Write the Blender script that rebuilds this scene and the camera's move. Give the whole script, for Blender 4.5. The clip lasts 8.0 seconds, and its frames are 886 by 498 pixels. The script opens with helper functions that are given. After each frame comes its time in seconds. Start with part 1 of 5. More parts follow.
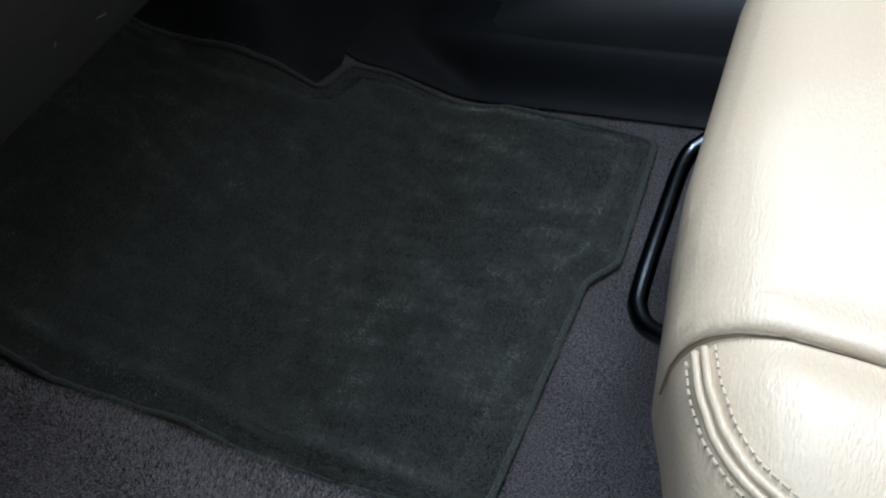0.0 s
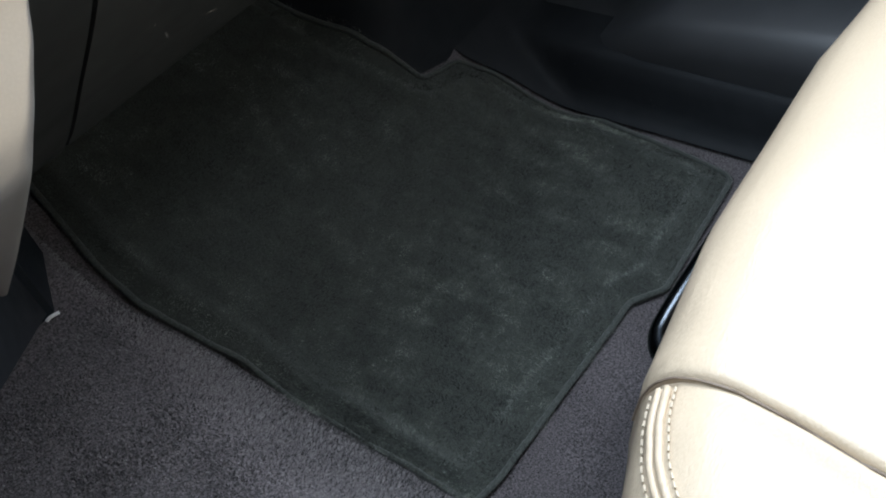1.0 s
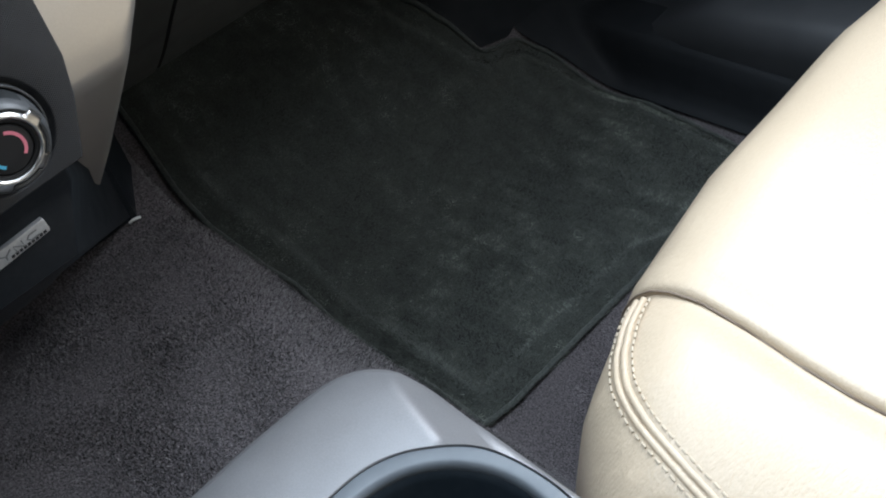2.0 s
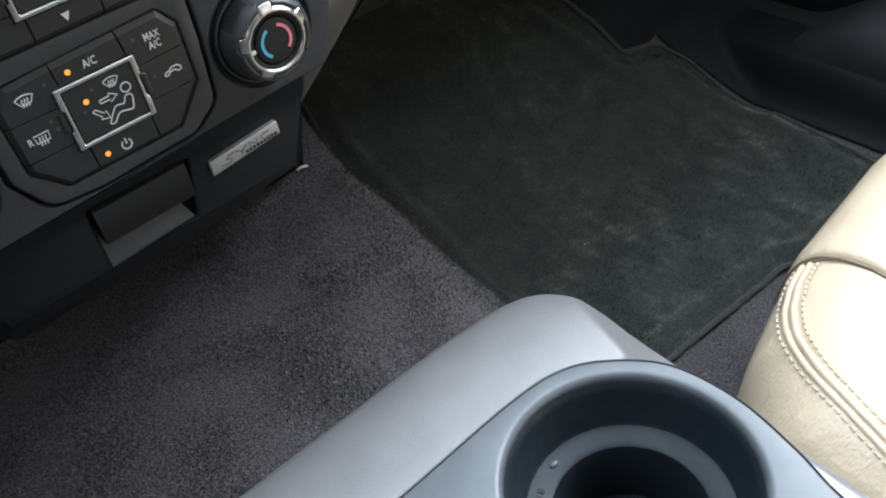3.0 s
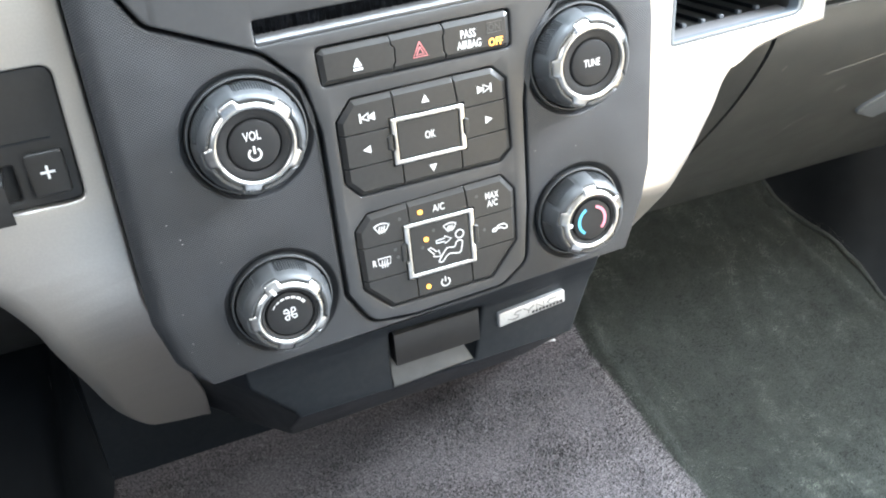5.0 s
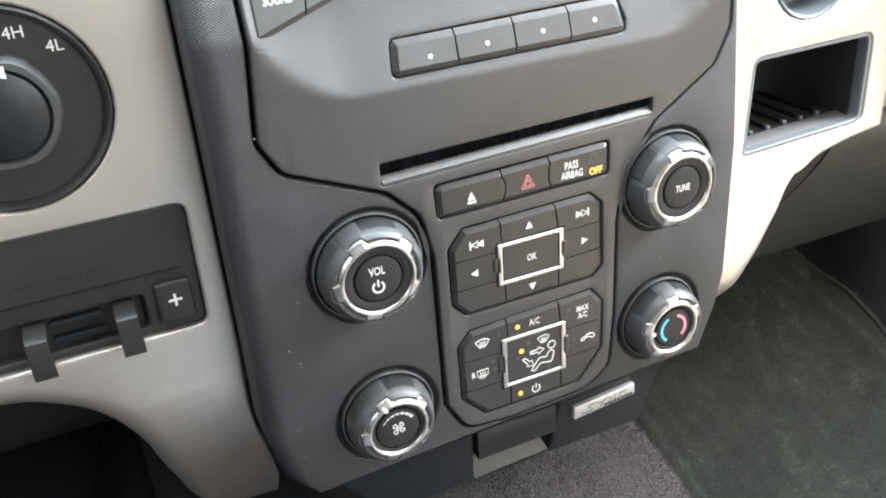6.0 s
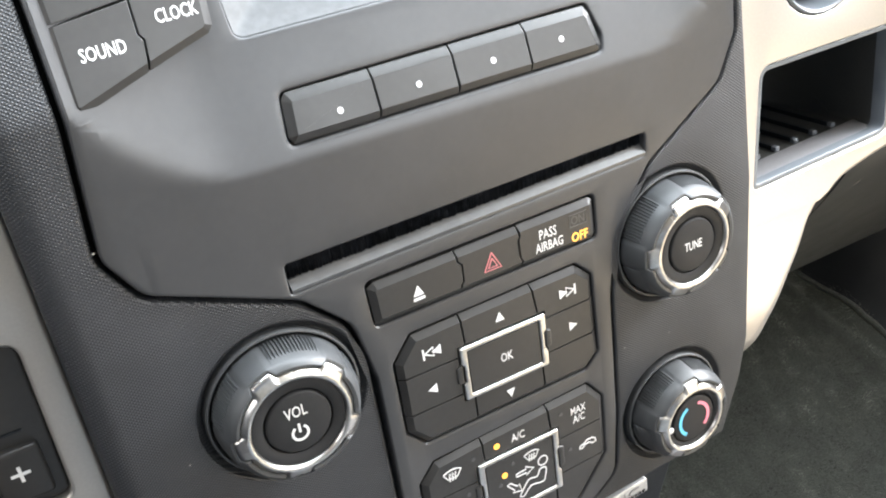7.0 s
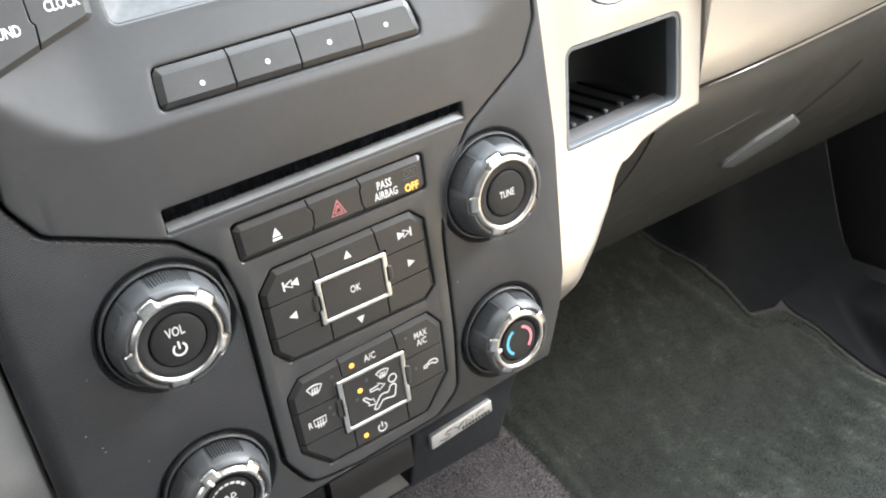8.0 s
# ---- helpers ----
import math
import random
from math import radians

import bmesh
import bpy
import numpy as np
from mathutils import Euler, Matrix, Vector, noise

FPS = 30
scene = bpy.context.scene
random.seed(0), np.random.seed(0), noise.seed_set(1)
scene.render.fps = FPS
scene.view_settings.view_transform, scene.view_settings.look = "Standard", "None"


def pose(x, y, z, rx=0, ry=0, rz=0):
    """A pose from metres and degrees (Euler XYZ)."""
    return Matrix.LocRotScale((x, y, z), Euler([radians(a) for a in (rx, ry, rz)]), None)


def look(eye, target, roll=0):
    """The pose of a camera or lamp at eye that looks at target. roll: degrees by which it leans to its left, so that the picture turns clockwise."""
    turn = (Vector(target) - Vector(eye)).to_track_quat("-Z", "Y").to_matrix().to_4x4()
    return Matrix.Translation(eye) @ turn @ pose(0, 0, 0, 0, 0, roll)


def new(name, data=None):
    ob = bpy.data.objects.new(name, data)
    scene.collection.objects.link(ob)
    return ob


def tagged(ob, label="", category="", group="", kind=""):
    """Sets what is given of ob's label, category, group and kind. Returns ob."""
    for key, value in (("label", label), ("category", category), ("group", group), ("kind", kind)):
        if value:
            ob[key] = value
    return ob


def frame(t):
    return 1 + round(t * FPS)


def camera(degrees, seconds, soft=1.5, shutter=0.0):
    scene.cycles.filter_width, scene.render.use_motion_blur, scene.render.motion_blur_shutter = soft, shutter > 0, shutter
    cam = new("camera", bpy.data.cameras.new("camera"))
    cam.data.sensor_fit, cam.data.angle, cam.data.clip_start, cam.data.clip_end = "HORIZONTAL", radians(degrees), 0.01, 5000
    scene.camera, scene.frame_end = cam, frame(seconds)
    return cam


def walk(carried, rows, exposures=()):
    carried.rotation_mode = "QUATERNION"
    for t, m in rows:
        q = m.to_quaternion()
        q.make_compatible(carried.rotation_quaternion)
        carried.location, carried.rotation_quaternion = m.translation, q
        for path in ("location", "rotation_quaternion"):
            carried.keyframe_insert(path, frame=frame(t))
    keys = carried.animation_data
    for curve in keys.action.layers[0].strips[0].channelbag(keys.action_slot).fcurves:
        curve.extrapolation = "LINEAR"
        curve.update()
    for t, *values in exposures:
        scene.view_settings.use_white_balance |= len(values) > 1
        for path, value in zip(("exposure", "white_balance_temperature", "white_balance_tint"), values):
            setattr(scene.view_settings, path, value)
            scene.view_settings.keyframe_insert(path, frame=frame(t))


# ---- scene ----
# Lens and path -------------------------------------------------------------
cam = camera(53.27, 8.0, soft=2.0)
PATH = [
    (0, (0.0693, -0.2028, 0.5860), (0.3641, -0.0200, 0.2258), -13.26),
    (0.5, (0.0800, -0.2265, 0.5987), (0.3462, -0.0111, 0.2344), -13.04),
    (1, (0.0780, -0.2740, 0.6338), (0.3273, -0.0327, 0.2738), -12.71),
    (1.2, (0.0771, -0.3056, 0.6428), (0.3209, -0.0539, 0.2862), -12.92),
    (2.3, (-0.0045, -0.3630, 0.6473), (0.2171, -0.0781, 0.3012), -12.34),
    (2.5, (-0.0244, -0.3592, 0.6424), (0.1946, -0.0667, 0.3011), -12.07),
    (3, (-0.0654, -0.3583, 0.6360), (0.1436, -0.0466, 0.3056), -10.86),
    (3.5, (-0.1098, -0.3516, 0.6206), (0.0817, 0.0020, 0.3234), -8.51),
    (4, (-0.1130, -0.3486, 0.6262), (0.0625, 0.0409, 0.3664), -6.46),
    (4.5, (-0.1161, -0.3525, 0.6311), (0.0465, 0.0541, 0.3898), -5.73),
    (5, (-0.1187, -0.3652, 0.6520), (0.0378, 0.0496, 0.4207), -5.55),
    (5.2, (-0.1292, -0.3641, 0.6712), (0.0282, 0.0515, 0.4420), -5.44),
    (6.3, (-0.1693, -0.3204, 0.7175), (0.0054, 0.0869, 0.4861), -3.76),
    (6.5, (-0.1389, -0.3053, 0.7115), (0.0390, 0.1003, 0.4795), -3.39),
    (7, (-0.1121, -0.2420, 0.6930), (0.0755, 0.1643, 0.4700), -8.74),
    (7.5, (-0.1334, -0.2694, 0.7086), (0.0943, 0.1098, 0.4754), -7.66),
    (8, (-0.1281, -0.3150, 0.7033), (0.1051, 0.0614, 0.4711), -7.54),
]
EXPOSURES = [(0.0, -0.76, 5500, 8), (1.2, -0.35, 5700, 8), (2.5, -0.62, 5750, 8), (3.0, -0.22, 5850, 8), (3.5, 0.9, 5700, 7), (4.0, 1.88, 5650, 6), (4.5, 2.06, 5700, 6), (5.2, 2.06, 5850, 7), (6.3, 1.40, 6300, 10), (8.0, 1.36, 6300, 10)]
walk(cam, [(t, look(eye, target, roll)) for t, eye, target, roll in PATH], EXPOSURES)

# Light ---------------------------------------------------------------------
world = bpy.data.worlds.new("sky")
scene.world = world
world.use_nodes = True
sky = world.node_tree.nodes.new("ShaderNodeTexSky")
sky.sky_type, sky.sun_disc = "NISHITA", False
sky.sun_elevation, sky.sun_rotation = radians(48), radians(70)
world.node_tree.links.new(sky.outputs[0], world.node_tree.nodes["Background"].inputs[0])
world.node_tree.nodes["Background"].inputs[1].default_value = 0.05


def window_light(name, eye, target, wide, high, watts, colour=(1, 1, 1)):
    """Sky light that comes in through a window opening."""
    data = bpy.data.lights.new(name, "AREA")
    data.shape, data.size, data.size_y, data.energy, data.color = "RECTANGLE", wide, high, watts, colour
    new(name, data).matrix_world = look(eye, target)


window_light("passenger_window_light", (0.97, -0.18, 1.00), (0.15, -0.15, 0.30), 0.52, 0.44, 20)
window_light("rear_door_window_light", (0.97, -1.10, 0.97), (0.1, 0.0, 0.5), 0.40, 0.38, 1.8)
# Warm tint added to stand in for light bounced off the beige interior.
window_light("driver_window_light", (-0.97, -0.26, 1.01), (0.0, -0.20, 0.45), 0.62, 0.38, 1.9, (1.0, 0.93, 0.84))
window_light("windscreen_light", (0.24, 0.07, 1.12), (0.16, -0.28, 0.38), 1.15, 0.62, 22, (0.87, 0.95, 1.0))
window_light("rear_window_light", (0.55, -1.30, 1.04), (0.10, 0.0, 0.5), 0.60, 0.26, 4.6, (0.96, 0.99, 1.0))


# Materials -----------------------------------------------------------------
def surface(name, colour, rough=0.5, metal=0.0, spots=None, grain=None, ridges=None, weave=None, stretch=None, coat=0.0, rough_var=0.08, sheen=0.0, spec=0.5):
    """A node material. spots: (scale, second colour, amount) at up to two scales; grain: (scale, height in m) of fine relief;
    ridges: (period in m, axis, height in m)."""
    m = bpy.data.materials.new(name)
    m.use_nodes = True
    nt = m.node_tree
    b = nt.nodes["Principled BSDF"]
    b.inputs["Metallic"].default_value = metal
    b.inputs["Coat Weight"].default_value = coat
    b.inputs["Specular IOR Level"].default_value = spec
    if sheen:
        b.inputs["Sheen Weight"].default_value = sheen
        b.inputs["Sheen Roughness"].default_value = 0.4
    co = nt.nodes.new("ShaderNodeTexCoord").outputs["Object"]
    if stretch:
        mapping = nt.nodes.new("ShaderNodeMapping")
        mapping.inputs["Scale"].default_value = stretch
        nt.links.new(co, mapping.inputs["Vector"])
        co = mapping.outputs[0]
    last = None
    for scale, second, amount in spots or ():
        n = nt.nodes.new("ShaderNodeTexNoise")
        n.inputs["Scale"].default_value, n.inputs["Detail"].default_value = scale, 3.0
        nt.links.new(co, n.inputs["Vector"])
        ramp = nt.nodes.new("ShaderNodeMapRange")
        ramp.inputs[1].default_value, ramp.inputs[2].default_value = 0.38, 0.66
        ramp.inputs[3].default_value, ramp.inputs[4].default_value = 0.0, amount
        nt.links.new(n.outputs["Fac"], ramp.inputs[0])
        mix = nt.nodes.new("ShaderNodeMix")
        mix.data_type = "RGBA"
        if last is None:
            mix.inputs["A"].default_value = (*colour, 1)
        else:
            nt.links.new(last, mix.inputs["A"])
        mix.inputs["B"].default_value = (*second, 1)
        nt.links.new(ramp.outputs[0], mix.inputs["Factor"])
        last = mix.outputs["Result"]
    if last is None:
        b.inputs["Base Color"].default_value = (*colour, 1)
    else:
        nt.links.new(last, b.inputs["Base Color"])
    n = nt.nodes.new("ShaderNodeTexNoise")
    n.inputs["Scale"].default_value, n.inputs["Detail"].default_value = 45.0, 5.0
    nt.links.new(co, n.inputs["Vector"])
    r = nt.nodes.new("ShaderNodeMapRange")
    r.inputs[3].default_value, r.inputs[4].default_value = max(0.02, rough - rough_var), min(1, rough + rough_var)
    nt.links.new(n.outputs["Fac"], r.inputs[0])
    nt.links.new(r.outputs[0], b.inputs["Roughness"])
    normal = None
    for kind, spec in (("grain", grain), ("ridges", ridges)):
        if not spec:
            continue
        bump = nt.nodes.new("ShaderNodeBump")
        bump.inputs["Strength"].default_value = 1.0
        if kind == "grain":
            tex = nt.nodes.new("ShaderNodeTexNoise")
            tex.inputs["Scale"].default_value, tex.inputs["Detail"].default_value = spec[0], 2.0
            bump.inputs["Distance"].default_value = spec[1]
        else:
            tex = nt.nodes.new("ShaderNodeTexWave")
            tex.bands_direction = spec[1]
            tex.inputs["Scale"].default_value = 2 * math.pi / (20 * spec[0])
            tex.inputs["Distortion"].default_value = 0.0
            bump.inputs["Distance"].default_value = spec[2]
        nt.links.new(co, tex.inputs["Vector"])
        nt.links.new(tex.outputs["Fac"], bump.inputs["Height"])
        if normal:
            nt.links.new(normal, bump.inputs["Normal"])
        normal = bump.outputs["Normal"]
    if weave:
        waves = []
        for lean in (38, -38):
            turned_co = nt.nodes.new("ShaderNodeVectorRotate")
            turned_co.rotation_type = "Y_AXIS"
            turned_co.inputs["Angle"].default_value = radians(lean)
            nt.links.new(co, turned_co.inputs["Vector"])
            tex = nt.nodes.new("ShaderNodeTexWave")
            tex.bands_direction = "Z"
            tex.inputs["Scale"].default_value = 2 * math.pi / (20 * weave[0])
            nt.links.new(turned_co.outputs[0], tex.inputs["Vector"])
            waves.append(tex.outputs["Fac"])
        add = nt.nodes.new("ShaderNodeMath")
        add.operation = "MULTIPLY"
        nt.links.new(waves[0], add.inputs[0]), nt.links.new(waves[1], add.inputs[1])
        bump = nt.nodes.new("ShaderNodeBump")
        bump.inputs["Distance"].default_value = weave[1]
        nt.links.new(add.outputs[0], bump.inputs["Height"])
        if normal:
            nt.links.new(normal, bump.inputs["Normal"])
        normal = bump.outputs["Normal"]
    if normal:
        nt.links.new(normal, b.inputs["Normal"])
    return m


def glowing(name, colour, power):
    m = surface(name, (0.3, 0.2, 0.1), 0.4)
    b = m.node_tree.nodes["Principled BSDF"]
    b.inputs["Emission Color"].default_value, b.inputs["Emission Strength"].default_value = (*colour, 1), power
    return m


BLACK = surface("black_soft_plastic", (0.008, 0.0102, 0.0130), 0.44, spots=[(300, (0.014, 0.0165, 0.0195), 0.6)], grain=(2600, 0.00005), spec=0.28)
FACE = surface("charcoal_painted_plastic", (0.037, 0.0378, 0.0395), 0.38, spots=[(60, (0.044, 0.044, 0.046), 0.5), (350, (0.047, 0.047, 0.049), 0.3)], grain=(3500, 0.00003), spec=0.4)
# Glossier, paler copy of FACE; the paleness stands for the slot ledge's highlight.
LIP = surface("highlight_charcoal_edge", (0.055, 0.056, 0.058), 0.24, spots=[(200, (0.08, 0.08, 0.08), 0.5)])
BEZEL = surface("silver_grey_bezel", (0.070, 0.0715, 0.074), 0.62, spots=[(300, (0.10, 0.102, 0.105), 0.5)], grain=(2500, 0.00002), spec=0.3)
DUST = surface("pale_dust", (0.42, 0.41, 0.39), 0.9)
KNIT = surface("grained_charcoal_plastic", (0.020, 0.0215, 0.0245), 0.46, spots=[(80, (0.027, 0.0285, 0.0315), 0.5)], weave=(0.0009, 0.00022), grain=(1800, 0.00004))
BUTTON = surface("black_satin_button", (0.023, 0.0225, 0.022), 0.36, spots=[(400, (0.034, 0.033, 0.032), 0.35), (40, (0.028, 0.027, 0.026), 0.5)], grain=(4000, 0.00002), spec=0.34)
GRIP = surface("dark_grey_rubber", (0.040, 0.042, 0.044), 0.47, spots=[(150, (0.058, 0.060, 0.062), 0.5)], grain=(2500, 0.00004))
CHROME = surface("chrome", (0.55, 0.545, 0.53), 0.30, 1.0, spots=[(500, (0.36, 0.35, 0.335), 0.6), (120, (0.42, 0.41, 0.395), 0.6)], rough_var=0.08)
INK = surface("white_print", (0.66, 0.66, 0.66), 0.5)
RED_INK = surface("red_print", (0.60, 0.20, 0.21), 0.5)
BLUE_INK = surface("blue_print", (0.10, 0.44, 0.66), 0.5)
PINK_INK = surface("pink_print", (0.74, 0.22, 0.29), 0.5)
GREY_INK = surface("grey_print", (0.055, 0.055, 0.055), 0.5)
AMBER = glowing("amber_lamp", (1.0, 0.37, 0.006), 1.15)
# Near-black for shade in gaps and recesses; also for dark print.
GAP = surface("shade_and_print_black", (0.006, 0.006, 0.006), 0.7)
SILVER = surface("warm_silver_paint", (0.50, 0.475, 0.440), 0.37, 0.75, spots=[(900, (0.54, 0.515, 0.478), 0.7), (6, (0.47, 0.446, 0.413), 0.4)], rough_var=0.04)
BADGE = surface("brushed_metal_badge", (0.46, 0.46, 0.455), 0.36, 0.45, spots=[(700, (0.36, 0.36, 0.36), 0.5)])
EMBOSS = surface("embossed_grey_metal", (0.20, 0.20, 0.197), 0.4, 0.35)
LOWER = surface("dark_grained_plastic", (0.022, 0.0222, 0.021), 0.40, spots=[(25, (0.037, 0.036, 0.0333), 0.6), (700, (0.034, 0.033, 0.0315), 0.3)], grain=(1500, 0.00010), spec=0.5)
SCUFF = surface("pale_scuff", (0.13, 0.127, 0.117), 0.8, spots=[(300, (0.07, 0.069, 0.065), 0.7)])
LID = surface("grey_grained_plastic", (0.032, 0.0325, 0.0308), 0.44, spots=[(25, (0.044, 0.0445, 0.042), 0.6), (700, (0.043, 0.0435, 0.041), 0.35)], grain=(1500, 0.00010), spec=0.38)
CARPET = surface("grey_carpet", (0.034, 0.030, 0.032), 0.95, spots=[(620, (0.165, 0.147, 0.155), 0.9), (16, (0.050, 0.044, 0.047), 0.25)], grain=(800, 0.0020), sheen=0.15)
KICK = surface("matt_black_plastic", (0.008, 0.0096, 0.0114), 0.7, spots=[(40, (0.013, 0.0148, 0.017), 0.5)], grain=(1200, 0.0001), spec=0.2)
PILE = surface("dark_green_grey_pile", (0.015, 0.0178, 0.0155), 0.95, spots=[(13, (0.030, 0.0345, 0.030), 0.75), (70, (0.040, 0.045, 0.039), 0.5), (1000, (0.08, 0.09, 0.078), 0.5)], grain=(1200, 0.0010), sheen=0.15, stretch=(1.0, 0.6, 1.0))
HEM = surface("dark_bound_hem", (0.022, 0.0255, 0.0225), 0.95, spots=[(500, (0.075, 0.084, 0.075), 0.8), (90, (0.05, 0.056, 0.05), 0.5)], grain=(800, 0.0012), sheen=0.15)
LEATHER = surface("beige_leather", (0.555, 0.450, 0.322), 0.36, spots=[(8, (0.585, 0.478, 0.347), 0.5), (400, (0.505, 0.40, 0.28), 0.3)], grain=(520, 0.00042), stretch=(0.55, 1.5, 1.0))
THREAD = surface("beige_thread", (0.58, 0.49, 0.37), 0.7)
FOLD = surface("brown_leather_fold", (0.20, 0.155, 0.115), 0.6)
CAP = surface("black_satin_cap", (0.019, 0.019, 0.020), 0.55, spots=[(500, (0.022, 0.022, 0.022), 0.4)], grain=(3000, 0.00002), spec=0.2)
CONSOLE = surface("grey_painted_plastic", (0.235, 0.230, 0.235), 0.40, 0.45, spots=[(60, (0.26, 0.256, 0.262), 0.5), (1200, (0.30, 0.298, 0.302), 0.4)], grain=(2200, 0.00003))
TRAY = surface("slate_plastic_tray", (0.10, 0.112, 0.125), 0.38, spots=[(80, (0.13, 0.142, 0.155), 0.5)], grain=(2000, 0.00004))
WELL = surface("black_rubber_cup_well", (0.013, 0.019, 0.025), 0.45, spots=[(200, (0.024, 0.031, 0.038), 0.4)], grain=(1500, 0.00005), spec=0.22)
TUBE = surface("black_gloss_steel", (0.10, 0.115, 0.135), 0.20, 1.0)
HEADLINER = surface("beige_cloth_lining", (0.43, 0.375, 0.30), 0.95, spots=[(300, (0.38, 0.33, 0.26), 0.5)], grain=(900, 0.0004))
DOOR_SKIN = surface("dark_door_plastic", (0.030, 0.032, 0.035), 0.5, spots=[(30, (0.038, 0.040, 0.043), 0.5)], grain=(1200, 0.0001))


def fibre(name, dark, light, patches, rough=0.85, spread=2.2):
    """Fibres that differ one from another, in brushed patches."""
    m = bpy.data.materials.new(name)
    m.use_nodes = True
    nt = m.node_tree
    p = nt.nodes["Principled BSDF"]
    p.inputs["Roughness"].default_value = rough
    p.inputs["Specular IOR Level"].default_value = 0.12
    each = nt.nodes.new("ShaderNodeNewGeometry").outputs["Random Per Island"]
    co = nt.nodes.new("ShaderNodeTexCoord").outputs["Object"]
    mix = nt.nodes.new("ShaderNodeMix")
    mix.data_type = "RGBA"
    mix.inputs["A"].default_value, mix.inputs["B"].default_value = (*dark, 1), (*light, 1)
    power = nt.nodes.new("ShaderNodeMath")
    power.operation = "POWER"
    nt.links.new(each, power.inputs[0])
    power.inputs[1].default_value = spread
    nt.links.new(power.outputs[0], mix.inputs["Factor"])
    last = mix.outputs["Result"]
    for scale, low, high, turn, long in patches:
        n = nt.nodes.new("ShaderNodeTexNoise")
        n.inputs["Scale"].default_value, n.inputs["Detail"].default_value = scale, 4.0
        turned = nt.nodes.new("ShaderNodeVectorRotate")
        turned.rotation_type = "Z_AXIS"
        turned.inputs["Angle"].default_value = radians(turn)
        nt.links.new(co, turned.inputs["Vector"])
        squeeze = nt.nodes.new("ShaderNodeMapping")
        squeeze.inputs["Scale"].default_value = (1.0 / long, 1.0, 1.0)
        nt.links.new(turned.outputs[0], squeeze.inputs["Vector"])
        nt.links.new(squeeze.outputs[0], n.inputs["Vector"])
        r = nt.nodes.new("ShaderNodeMapRange")
        r.inputs[1].default_value, r.inputs[2].default_value, r.inputs[3].default_value, r.inputs[4].default_value = 0.41, 0.59, low, high
        nt.links.new(n.outputs["Fac"], r.inputs[0])
        dim = nt.nodes.new("ShaderNodeVectorMath")
        dim.operation = "SCALE"
        nt.links.new(last, dim.inputs[0])
        nt.links.new(r.outputs[0], dim.inputs["Scale"])
        last = dim.outputs[0]
    nt.links.new(last, p.inputs["Base Color"])
    return m


CARPET_FIBRE = fibre("grey_carpet_fibre", (0.0175, 0.0166, 0.0168), (0.256, 0.240, 0.243), [(14, 0.88, 1.08, 0, 1), (120, 0.8, 1.15, 0, 1)])
PILE_FIBRE = fibre("green_grey_mat_fibre", (0.064, 0.070, 0.060), (0.150, 0.163, 0.139), [(7, 0.55, 1.35, 0, 1), (26, 0.42, 1.5, -50, 1.6), (60, 0.45, 1.4, 84, 3.5), (130, 0.6, 1.3, 12, 2.0)], spread=1.3)
BRISTLE = fibre("dusty_black_bristle", (0.007, 0.0075, 0.009), (0.020, 0.022, 0.026), [(260, 0.5, 1.4, 0, 1)])
WORN_FIBRE = fibre("worn_mat_fibre", (0.092, 0.102, 0.091), (0.20, 0.22, 0.196), [(30, 0.6, 1.2, 0, 1)], spread=1.3)


# Builders ------------------------------------------------------------------
def finish(bm, sharp=38):
    bmesh.ops.remove_doubles(bm, verts=bm.verts, dist=1e-7)
    bmesh.ops.recalc_face_normals(bm, faces=bm.faces)
    limit = radians(sharp)
    for f in bm.faces:
        f.smooth = True
    for e in bm.edges:
        e.smooth = len(e.link_faces) != 2 or e.calc_face_angle(0) < limit
    return bm


def mesh_of(name, bm, material, sharp=38):
    finish(bm, sharp)
    me = bpy.data.meshes.new(name)
    bm.to_mesh(me)
    bm.free()
    me.materials.append(material)
    return me


def part(name, bm, material, parent=None, label="", sharp=38):
    ob = new(name, mesh_of(name, bm, material, sharp))
    if parent:
        ob.parent = parent
        ob.matrix_parent_inverse = parent.matrix_basis.inverted() if parent.type == "EMPTY" else Matrix()
    return tagged(ob, label)


def thing(name, place, label, category, kind="", group=""):
    ob = new(name)
    ob.location = place
    ob.matrix_basis = Matrix.Translation(place)
    ob.empty_display_size = 0.05
    return tagged(ob, label, category, group, kind)


def lone(name, bm, material, label, category, kind="", sharp=38):
    return tagged(part(name, bm, material, None, "", sharp), label, category, "", kind)


def rounded(points, r=0.0, n=6):
    """A closed outline with round corners: points are (u, v) or (u, v, radius)."""
    out, k = [], len(points)
    for i, p in enumerate(points):
        rad = p[2] if len(p) > 2 else r
        c, a, b = Vector(p[:2]), Vector(points[i - 1][:2]), Vector(points[(i + 1) % k][:2])
        da, db = a - c, b - c
        if rad <= 0 or da.length < 1e-9 or db.length < 1e-9:
            out.append(c)
            continue
        ang = da.angle(db)
        if ang > 3.1:
            out.append(c)
            continue
        cut = min(rad / math.tan(ang / 2), 0.48 * da.length, 0.48 * db.length)
        s, e = c + da.normalized() * cut, c + db.normalized() * cut
        for j in range(n + 1):
            t = j / n
            out.append((1 - t) ** 2 * s + 2 * t * (1 - t) * c + t * t * e)
    return out


def ccw(poly):
    area = sum(a.x * b.y - b.x * a.y for a, b in zip(poly, poly[1:] + poly[:1]))
    return poly if area > 0 else poly[::-1]


